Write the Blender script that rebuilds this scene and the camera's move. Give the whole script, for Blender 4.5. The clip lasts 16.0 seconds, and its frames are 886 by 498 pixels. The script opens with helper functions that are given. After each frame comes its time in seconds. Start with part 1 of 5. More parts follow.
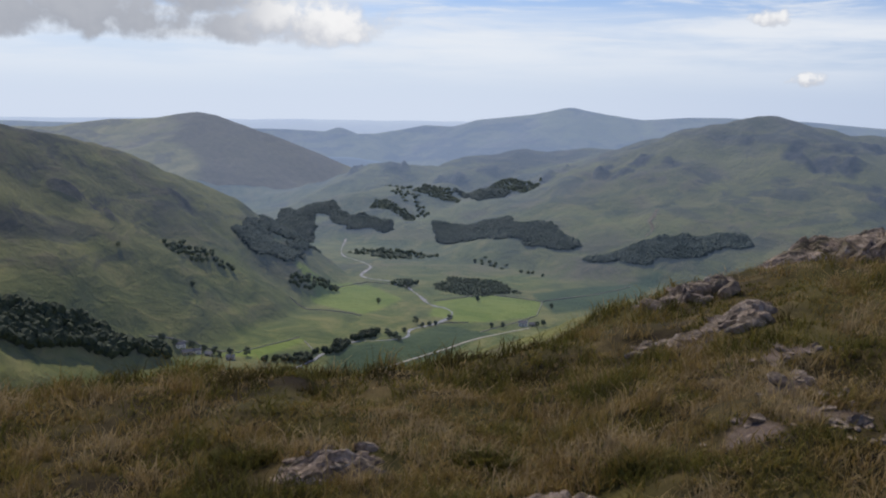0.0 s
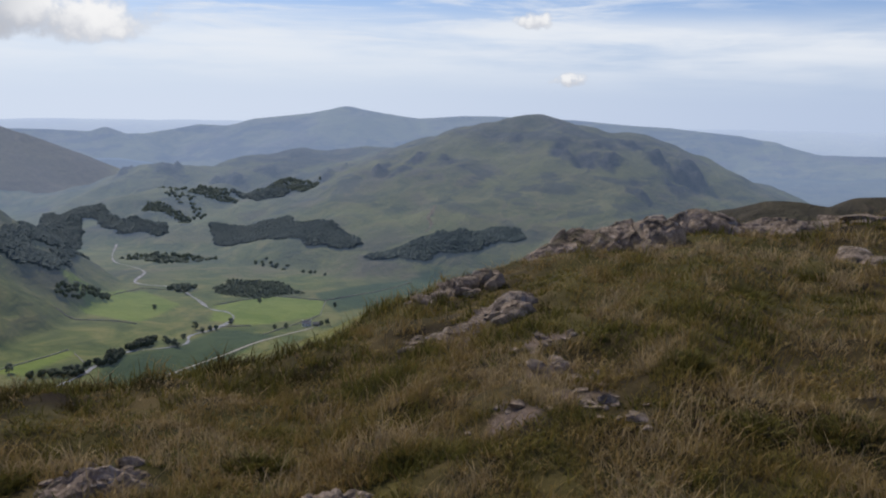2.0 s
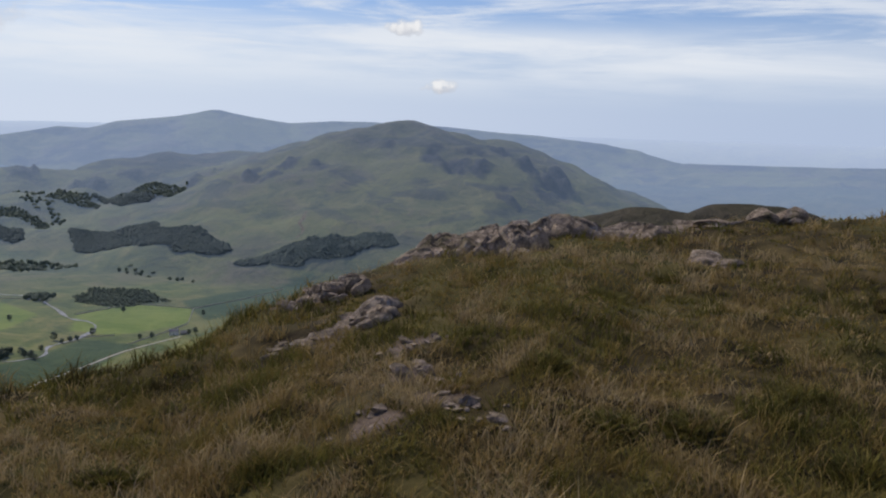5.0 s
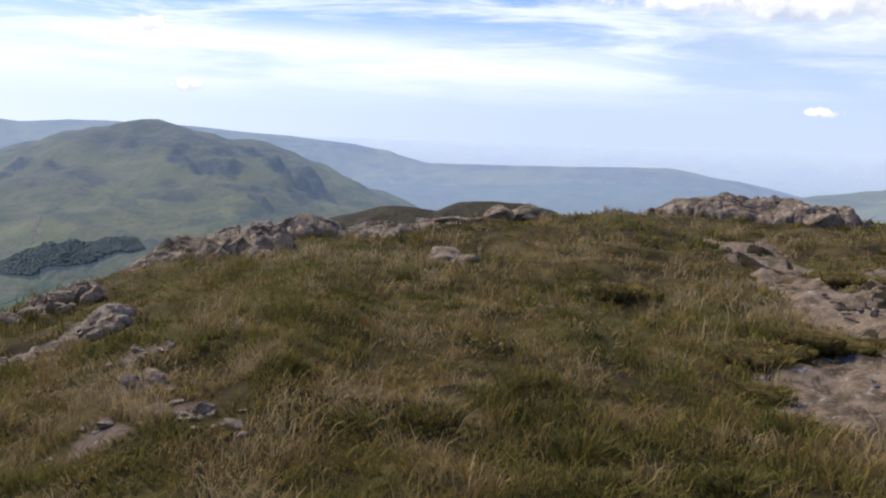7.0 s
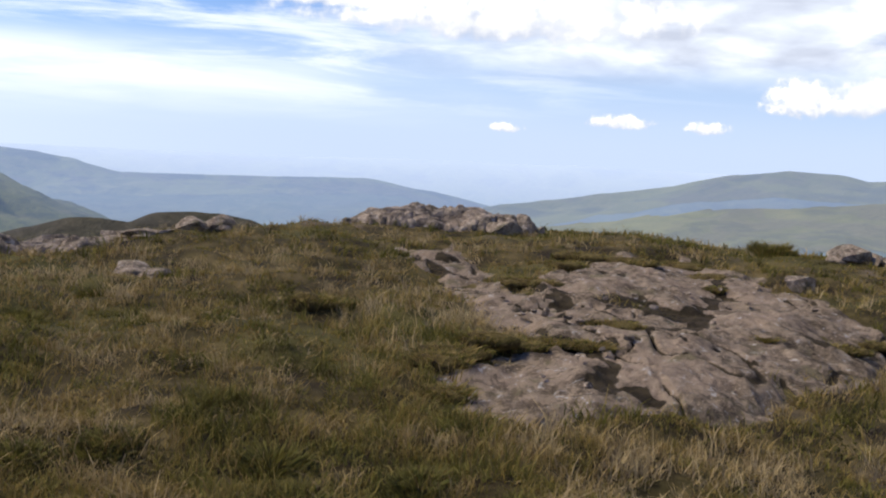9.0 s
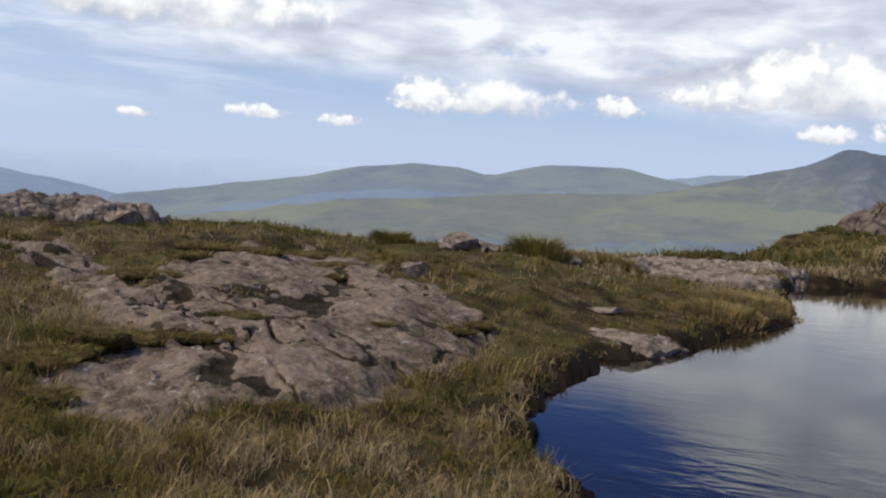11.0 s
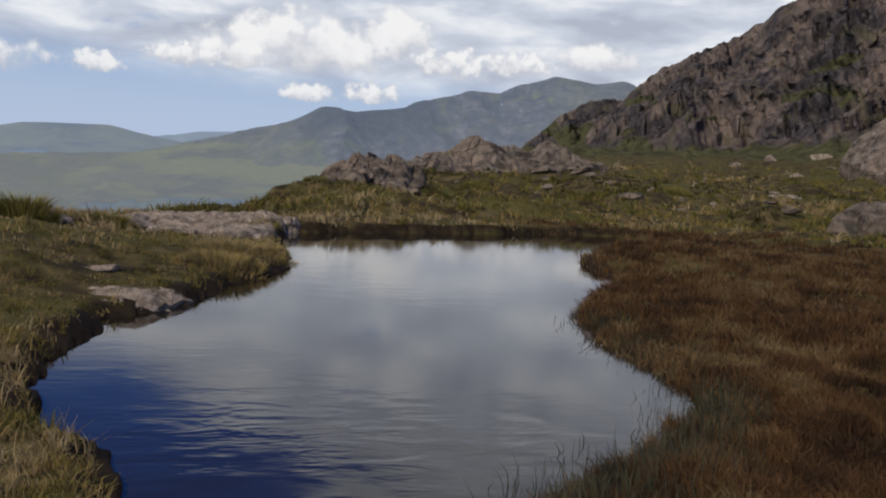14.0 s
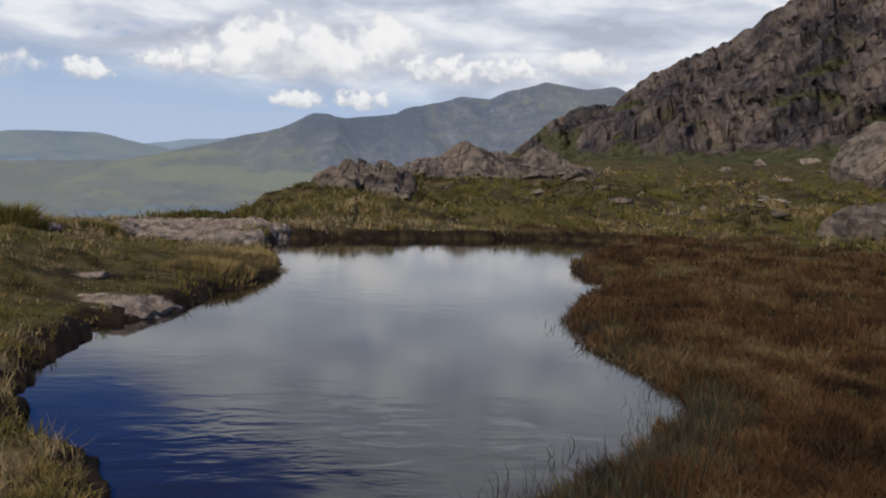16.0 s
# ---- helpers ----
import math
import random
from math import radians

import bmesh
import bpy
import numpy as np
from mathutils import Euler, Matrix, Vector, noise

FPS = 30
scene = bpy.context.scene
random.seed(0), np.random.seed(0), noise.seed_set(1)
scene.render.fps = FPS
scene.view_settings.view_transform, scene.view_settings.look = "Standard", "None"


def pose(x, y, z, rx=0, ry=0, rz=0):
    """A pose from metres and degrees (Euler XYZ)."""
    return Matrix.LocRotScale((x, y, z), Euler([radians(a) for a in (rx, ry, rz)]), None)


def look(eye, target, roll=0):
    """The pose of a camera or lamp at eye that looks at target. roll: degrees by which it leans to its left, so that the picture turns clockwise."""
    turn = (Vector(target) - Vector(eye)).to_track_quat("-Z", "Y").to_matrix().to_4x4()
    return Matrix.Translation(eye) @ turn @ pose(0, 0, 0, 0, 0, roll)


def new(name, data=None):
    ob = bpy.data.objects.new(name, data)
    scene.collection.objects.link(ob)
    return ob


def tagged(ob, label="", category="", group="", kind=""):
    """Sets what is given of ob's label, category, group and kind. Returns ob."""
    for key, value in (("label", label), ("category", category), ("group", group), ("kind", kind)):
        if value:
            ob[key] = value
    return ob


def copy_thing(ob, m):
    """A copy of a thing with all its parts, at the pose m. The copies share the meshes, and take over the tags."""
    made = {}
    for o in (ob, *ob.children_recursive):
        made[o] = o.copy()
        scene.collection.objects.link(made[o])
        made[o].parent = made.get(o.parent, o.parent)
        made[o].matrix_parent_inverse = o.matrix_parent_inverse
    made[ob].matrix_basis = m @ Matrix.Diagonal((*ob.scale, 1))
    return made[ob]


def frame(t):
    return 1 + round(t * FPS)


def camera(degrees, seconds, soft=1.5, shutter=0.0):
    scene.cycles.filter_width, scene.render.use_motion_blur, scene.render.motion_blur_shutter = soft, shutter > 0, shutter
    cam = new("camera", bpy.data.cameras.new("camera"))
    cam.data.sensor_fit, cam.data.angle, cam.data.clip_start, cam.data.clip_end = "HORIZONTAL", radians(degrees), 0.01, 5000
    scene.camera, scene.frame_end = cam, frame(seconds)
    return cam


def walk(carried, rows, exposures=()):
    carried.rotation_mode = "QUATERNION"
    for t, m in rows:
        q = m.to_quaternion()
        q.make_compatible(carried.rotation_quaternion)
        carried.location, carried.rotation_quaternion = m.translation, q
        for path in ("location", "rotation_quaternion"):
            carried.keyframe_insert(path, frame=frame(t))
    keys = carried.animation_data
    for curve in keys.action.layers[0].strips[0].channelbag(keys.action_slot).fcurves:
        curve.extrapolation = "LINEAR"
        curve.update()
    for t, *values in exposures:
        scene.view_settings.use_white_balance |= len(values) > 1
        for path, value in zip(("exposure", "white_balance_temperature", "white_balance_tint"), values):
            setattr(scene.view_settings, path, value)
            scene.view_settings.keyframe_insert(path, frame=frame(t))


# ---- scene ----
cam = camera(49.45, 16.0, soft=2.1)
EYE = 1.65
# seconds, x, y, z from the first eye, yaw, pitch, roll
ROWS = [
    (0.0, -0.001, 0.001, -0.001, 0.00, -8.34, -0.92),
    (0.5, 0.018, -0.059, 0.021, -4.77, -8.33, -0.60),
    (1.0, 0.047, -0.002, 0.005, -7.44, -8.36, -0.85),
    (1.5, 0.064, -0.017, 0.010, -10.25, -8.30, -0.88),
    (2.0, 0.074, -0.044, 0.016, -13.09, -8.21, -0.93),
    (2.5, 0.082, -0.066, 0.021, -14.87, -8.18, -0.74),
    (3.0, 0.091, -0.063, 0.018, -16.57, -8.04, -1.32),
    (5.5, 0.144, -0.056, 0.008, -23.62, -7.44, -1.82),
    (6.0, 0.167, -0.062, 0.007, -27.92, -7.13, -2.14),
    (6.5, 0.196, -0.082, 0.012, -31.56, -7.21, -2.30),
    (7.0, 0.223, -0.094, 0.012, -35.29, -7.22, -2.10),
    (7.5, 0.237, -0.110, 0.016, -39.66, -7.07, -2.47),
    (8.0, 0.251, -0.134, 0.023, -44.43, -6.57, -2.66),
    (10.5, 0.291, -0.223, 0.031, -67.95, -5.31, -3.96),
    (11.0, 0.355, -0.274, 0.040, -74.40, -5.15, -4.38),
    (11.5, 0.405, -0.303, 0.028, -80.49, -5.44, -4.58),
    (12.0, 0.435, -0.272, -0.000, -90.07, -5.55, -4.41),
    (12.5, 0.428, -0.238, -0.016, -96.10, -5.50, -4.34),
    (13.0, 0.403, -0.218, -0.041, -99.97, -6.08, -3.95),
    (13.5, 0.387, -0.213, -0.043, -102.64, -5.85, -3.67),
    (14.0, 0.359, -0.210, -0.036, -104.13, -5.58, -3.73),
    (14.5, 0.350, -0.208, -0.043, -104.34, -5.03, -3.59),
    (15.0, 0.370, -0.217, -0.041, -104.26, -5.14, -3.65),
    (15.5, 0.351, -0.223, -0.038, -104.54, -5.09, -3.55),
    (16.0, 0.356, -0.224, -0.046, -104.68, -5.19, -3.46),
]
EXPOSURES = [(0.0, -0.2), (3.0, -0.2), (5.5, -0.24), (6.0, 0.0), (7.0, 0.3), (8.0, 0.42), (10.5, 0.04), (11.5, -0.08), (12.0, -0.18), (12.5, -0.21), (13.5, -0.24), (16.0, -0.24)]
walk(cam, [(t, pose(x, y, EYE + z, 90 + pitch, roll, yaw)) for t, x, y, z, yaw, pitch, roll in ROWS], EXPOSURES)

# ---- world, sun ----
SUN_AZ, SUN_EL = -28.0, 47.0


class Nodes:
    """Short hand for a node tree."""

    def __init__(self, tree):
        self.tree = tree

    def add(self, kind, inputs=None, **settings):
        n = self.tree.nodes.new(kind)
        for key, value in settings.items():
            setattr(n, key, value)
        for key, value in (inputs or {}).items():
            if isinstance(value, bpy.types.NodeSocket):
                self.tree.links.new(value, n.inputs[key])
            else:
                n.inputs[key].default_value = value
        return n

    def math(self, op, a, b=0.0, clamp=False):
        return self.add("ShaderNodeMath", {0: a, 1: b}, operation=op, use_clamp=clamp).outputs[0]

    def noise(self, vec, scale, detail=4.0, rough=0.55, distort=0.0):
        return self.add("ShaderNodeTexNoise", {"Vector": vec, "Scale": scale, "Detail": detail, "Roughness": rough, "Distortion": distort}).outputs["Fac"]

    def ramp(self, fac, stops):
        n = self.add("ShaderNodeValToRGB", {"Fac": fac})
        e = n.color_ramp.elements
        while len(e) < len(stops):
            e.new(0.5)
        for i, (p, c) in enumerate(stops):
            e[i].position = p
            e[i].color = (*c, 1) if isinstance(c, tuple) else (c, c, c, 1)
        return n.outputs["Color"]

    def mix(self, fac, a, b, blend="MIX"):
        n = self.add("ShaderNodeMix", {0: fac}, data_type="RGBA", blend_type=blend)
        for key, value in ((6, a), (7, b)):
            if isinstance(value, bpy.types.NodeSocket):
                self.tree.links.new(value, n.inputs[key])
            else:
                n.inputs[key].default_value = (*value, 1)
        return n.outputs[2]

    def step(self, value, lo, hi):
        return self.add("ShaderNodeMapRange", {"Value": value, "From Min": lo, "From Max": hi}, interpolation_type="SMOOTHSTEP").outputs[0]


world = bpy.data.worlds.new("sky")
scene.world = world
world.use_nodes = True
w = Nodes(world.node_tree)
world.node_tree.nodes.clear()
sky = w.add("ShaderNodeTexSky", sky_type="NISHITA", sun_disc=False, sun_elevation=radians(SUN_EL), sun_rotation=radians(SUN_AZ), altitude=500, air_density=1.0, dust_density=1.2, ozone_density=1.5)
way = w.add("ShaderNodeTexCoord").outputs["Generated"]
xyz = w.add("ShaderNodeSeparateXYZ", {0: way}).outputs
azimuth = w.math("MULTIPLY", w.math("ARCTAN2", xyz[0], xyz[1]), 57.2958)
height = w.math("MULTIPLY", w.math("ARCSINE", xyz[2]), 57.2958)
angles = w.add("ShaderNodeCombineXYZ", {0: azimuth, 1: height, 2: 0.0}).outputs[0]
deep = w.mix(w.step(height, 9.0, 17.0), (0.054, 0.077, 0.121), (0.024, 0.054, 0.128))
clear = w.mix(1.0, sky.outputs[0], deep, "MULTIPLY")
# pale haze on the horizon, whiter towards the sun
tosun = w.step(azimuth, 48.0, -4.0)
hazecol = w.mix(tosun, (0.58, 0.69, 0.92), (0.76, 0.85, 1.02))
haze = w.math("MULTIPLY", w.step(height, 10.5, -0.5), w.math("ADD", w.math("MULTIPLY", tosun, 0.07), 0.86))
clear = w.mix(haze, clear, hazecol)
# thin high streaks, long and flat, over the valley side
sx = w.add("ShaderNodeMapping", {"Vector": angles, "Rotation": (0, 0, radians(2.0)), "Scale": (0.05, 0.42, 1.0)}).outputs[0]
streak = w.noise(sx, 1.6, 7.0, 0.62, 0.6)
veil = w.math("MULTIPLY", w.step(streak, 0.42, 0.66), w.math("MULTIPLY", w.step(azimuth, 75.0, 40.0), w.step(height, 16.0, 6.0)))
veil = w.math("MULTIPLY", veil, w.math("MULTIPLY", w.step(height, 1.0, 4.5), 0.9))
clear = w.mix(veil, clear, (0.84, 0.90, 1.0))
# white sheet low over the valley
sheet = w.math("MULTIPLY", w.math("MULTIPLY", w.step(height, 6.2, 4.2), w.step(height, 0.5, 3.5)), w.step(azimuth, 62.0, 30.0))
sheet = w.math("MULTIPLY", sheet, w.step(w.noise(sx, 1.1, 5.0), 0.25, 0.6))
clear = w.mix(w.math("MULTIPLY", sheet, 0.75), clear, (0.95, 0.99, 1.05))
# broken cumulus deck over the tarn and the mountains
heaped = w.add("ShaderNodeMapping", {"Vector": angles, "Scale": (0.10, 0.30, 1.0)}).outputs[0]
deckn = w.noise(heaped, 1.25, 6.0, 0.55, 0.3)
deckside = w.math("MULTIPLY", w.step(azimuth, 40.0, 66.0), w.step(w.math("ADD", height, w.math("MULTIPLY", w.step(azimuth, 78.0, 95.0), 1.2)), 3.6, 6.2))
ceiling = w.math("SUBTRACT", height, w.math("MAXIMUM", w.math("MULTIPLY", w.math("SUBTRACT", azimuth, 86.0), 0.62), 0.0))
deckside = w.math("MULTIPLY", deckside, w.step(ceiling, 14.2, 10.6))
deck = w.math("MULTIPLY", w.step(deckn, 0.23, 0.37), deckside)
deckcol = w.ramp(w.noise(heaped, 1.9, 5.0, 0.5, 0.25), [(0.34, (0.52, 0.565, 0.68)), (0.5, (0.69, 0.745, 0.86)), (0.64, (0.95, 0.98, 1.03))])
clear = w.mix(deck, clear, deckcol)
# single cumulus heaps: azimuth, height, half width, half height (degrees)
puff = w.noise(angles, 0.42, 4.0, 0.52)
puff2 = w.noise(angles, 1.3, 3.0, 0.5)
lump = w.math("ADD", w.math("MULTIPLY", w.math("SUBTRACT", puff, 0.5), 3.4), w.math("MULTIPLY", w.math("SUBTRACT", puff2, 0.5), 1.3))
HEAPS = [(-22, 4.9, 10, 2.2), (-9.3, 4.5, 6.2, 1.8), (-13, 5.8, 5, 1.8), (20.6, 1.75, 1.12, 0.47), (18.3, 5.1, 1.12, 0.65), (56.6, 1.5, 1, 0.39), (63.2, 2.1, 2, 0.52), (68.2, 1.9, 1.25, 0.47), (77.0, 3.7, 5.2, 1.35), (73.2, 3.6, 2.2, 1.3), (84.2, 3.8, 1.5, 0.78), (95.2, 5.6, 6.4, 2.3), (101, 6.4, 3, 1.82), (104.2, 5.2, 2.5, 1.17), (91.5, 4.9, 3.25, 1.17), (113, 5.9, 2.75, 1.04), (99.8, 3.2, 1.88, 0.78), (96, 3, 1.75, 0.65), (108, 5.4, 2.5, 0.91), (56, 7.7, 11.5, 1.9), (47, 8.4, 5, 0.9), (89, 4.6, 2.4, 0.9)]
puff3 = w.noise(angles, 1.5, 3.0, 0.5)
lump_small = w.math("ADD", w.math("MULTIPLY", w.math("SUBTRACT", puff3, 0.5), 3.4), w.math("MULTIPLY", lump, 0.4))
heaps = None
tops = None
for a, h, half_w, half_h in HEAPS:
    u = w.math("DIVIDE", w.math("SUBTRACT", azimuth, a), half_w)
    v = w.math("DIVIDE", w.math("SUBTRACT", height, h), half_h)
    # flatter below than above
    v2 = w.math("MULTIPLY", w.math("MULTIPLY", v, v), w.math("ADD", w.math("MULTIPLY", w.math("LESS_THAN", v, 0.0), 1.6), 1.0))
    q = w.math("SUBTRACT", 1.0, w.math("ADD", w.math("MULTIPLY", u, u), v2))
    puffs = lump if half_w > 2.5 else lump_small
    m = w.step(w.math("ADD", q, puffs), -0.35, 0.80)
    m = w.math("MULTIPLY", m, w.step(q, -1.1, 0.0))
    m = w.math("MULTIPLY", m, 1.0 if half_w > 2.1 else 0.95)
    heaps = m if heaps is None else w.math("MAXIMUM", heaps, m)
    shade = w.math("MULTIPLY", m, w.step(w.math("ADD", v, w.math("MULTIPLY", puffs, 0.7)), -0.75, 0.55))
    tops = shade if tops is None else w.math("MAXIMUM", tops, shade)
tops = w.math("MULTIPLY", tops, w.math("SUBTRACT", 1.0, w.math("MULTIPLY", w.step(azimuth, -8.0, -13.0), 0.88)))
clear = w.mix(heaps, clear, w.mix(tops, w.mix(w.step(azimuth, -6.0, -15.0), (0.62, 0.65, 0.73), (0.44, 0.47, 0.54)), (1.04, 1.04, 1.05)))
out = w.add("ShaderNodeOutputWorld")
bg = w.add("ShaderNodeBackground", {"Color": clear, "Strength": 1.0})
world.node_tree.links.new(bg.outputs[0], out.inputs[0])

sun = new("sun", bpy.data.lights.new("sun", "SUN"))
sun.data.energy, sun.data.angle, sun.data.color = 3.9, radians(0.6), (1.0, 0.91, 0.76)
a, e = radians(SUN_AZ), radians(SUN_EL)
sun.matrix_world = look((0, 0, 0), (-math.sin(a) * math.cos(e), -math.cos(a) * math.cos(e), -math.sin(e)))

# ---- terrain ----
WATER = -0.20


def lattice(ix, iy, seed):
    v = np.sin(ix * 127.1 + iy * 311.7 + seed * 74.7) * 43758.5453
    return v - np.floor(v)


def vnoise(x, y, seed=0):
    """Smooth noise from -1 to 1 at whole-number spacing."""
    ix, iy = np.floor(x), np.floor(y)
    u, v = x - ix, y - iy
    u, v = u * u * u * (u * (u * 6 - 15) + 10), v * v * v * (v * (v * 6 - 15) + 10)
    a, b = lattice(ix, iy, seed), lattice(ix + 1, iy, seed)
    c, d = lattice(ix, iy + 1, seed), lattice(ix + 1, iy + 1, seed)
    return 2 * ((a + (b - a) * u) * (1 - v) + (c + (d - c) * u) * v) - 1


def fbm(x, y, size, octaves=4, seed=0, rough=0.5):
    total, gain = np.zeros(np.shape(x)), 1.0
    for k in range(octaves):
        s = 2.0**k / size
        total = total + gain * vnoise(x * s + 17.3 * k, y * s - 9.1 * k, seed + k)
        gain *= rough
    return total


def smooth(v, lo, hi):
    s = np.clip((v - lo) / (hi - lo), 0, 1)
    return s * s * (3 - 2 * s)


def spot(az, r):
    """Compass turn in degrees from ahead, and metres, to x, y."""
    return r * math.sin(radians(az)), r * math.cos(radians(az))


def rise(r, el):
    return EYE + r * math.tan(radians(el))


# brow of the near hilltop: compass turn, distance, angle above or below the eye
BROW = [(-180, 14, -8), (-70, 9, -11), (-25, 6.0, -17.0), (-13, 6.0, -17.3), (-2.6, 6.2, -16.9), (4, 6.8, -15.6), (8, 7.5, -13.9), (12, 8.3, -11.8), (16, 9.0, -10.3), (18.5, 9.5, -9.1),
        (21, 10, -8.0), (26, 10.5, -7.0), (29, 11, -6.0), (34, 12.5, -5.9), (39, 13.5, -5.2), (46, 15, -4.5), (50, 16, -4.5), (60, 17, -4.3), (65, 17, -4.0), (69, 17, -4.5), (73, 16.5, -4.8), (78, 17, -4.6), (82, 17.5, -4.5),
        (86, 20, -4.6), (90, 23, -4.3), (94, 27, -3.7), (97, 33, -2.5), (100, 40, -1.5), (104, 54, -0.7), (108, 90, 0.4), (113, 110, 0.7), (125, 110, 1.15), (140, 110, 1.5), (160, 60, 0.0), (180, 14, -8)]
BROW_AZ = np.array([b[0] for b in BROW])
BROW_R = np.array([b[1] for b in BROW])
BROW_Z = np.array([rise(b[1], b[2]) for b in BROW])

# outline of the tarn: compass turn and distance along the waterline
SHORE = [(83.9, 6.7), (83.2, 7.4), (84.8, 9.0), (86.8, 10.3), (88.9, 10.7), (91.3, 11.6), (94.2, 13.4), (96.0, 14.7), (96.2, 16.4), (95.3, 18.6), (95.8, 20.6), (98.2, 21.1), (101.8, 22.0), (106.8, 23.3), (112.0, 25.2), (116.4, 26.0),
         (113.8, 20.0), (113.2, 18.4), (114.9, 15.6), (113.9, 13.2), (113.4, 11.8), (114.6, 10.5), (117.0, 9.5), (119.6, 8.7), (120.2, 7.8), (118.6, 6.6), (115.0, 5.7), (111.5, 4.9), (104.0, 4.2), (95.0, 4.1), (90.6, 4.7), (88.8, 5.3), (87.6, 5.9), (85.6, 6.3)]
SHORE_XY = np.array([spot(a, r) for a, r in SHORE])


def off_outline(x, y, outline):
    """Distance to a closed outline, below nought inside it."""
    x, y = np.asarray(x, float), np.asarray(y, float)
    best, inside = np.full(x.shape, 1e9), np.zeros(x.shape, bool)
    for (ax, ay), (bx, by) in zip(outline, np.roll(outline, -1, axis=0)):
        dx, dy = bx - ax, by - ay
        t = np.clip(((x - ax) * dx + (y - ay) * dy) / (dx * dx + dy * dy + 1e-12), 0, 1)
        best = np.minimum(best, np.hypot(x - ax - t * dx, y - ay - t * dy))
        cross = ((ay > y) != (by > y)) & (x < (bx - ax) * (y - ay) / (by - ay + 1e-12) + ax)
        inside ^= cross
    return np.where(inside, -best, best)


# bare rock slab beside the tarn
SLAB = np.array([spot(a, r) for a, r in [(51.8, 12.6), (54.9, 13.4), (57.8, 11.6), (60, 9.9), (61.6, 11.9), (64.5, 13.4), (68, 14.6), (70.5, 14.4), (72.9, 13.6), (76.2, 11.8), (80.4, 9.9), (80.2, 8.7), (75.4, 7.4), (73.7, 6.4), (69.5, 6.2), (66.6, 5.8), (63, 5.4), (57.1, 5.5), (55.2, 6.4), (57.5, 7.0), (59.9, 7.4), (57.5, 9.0)]])


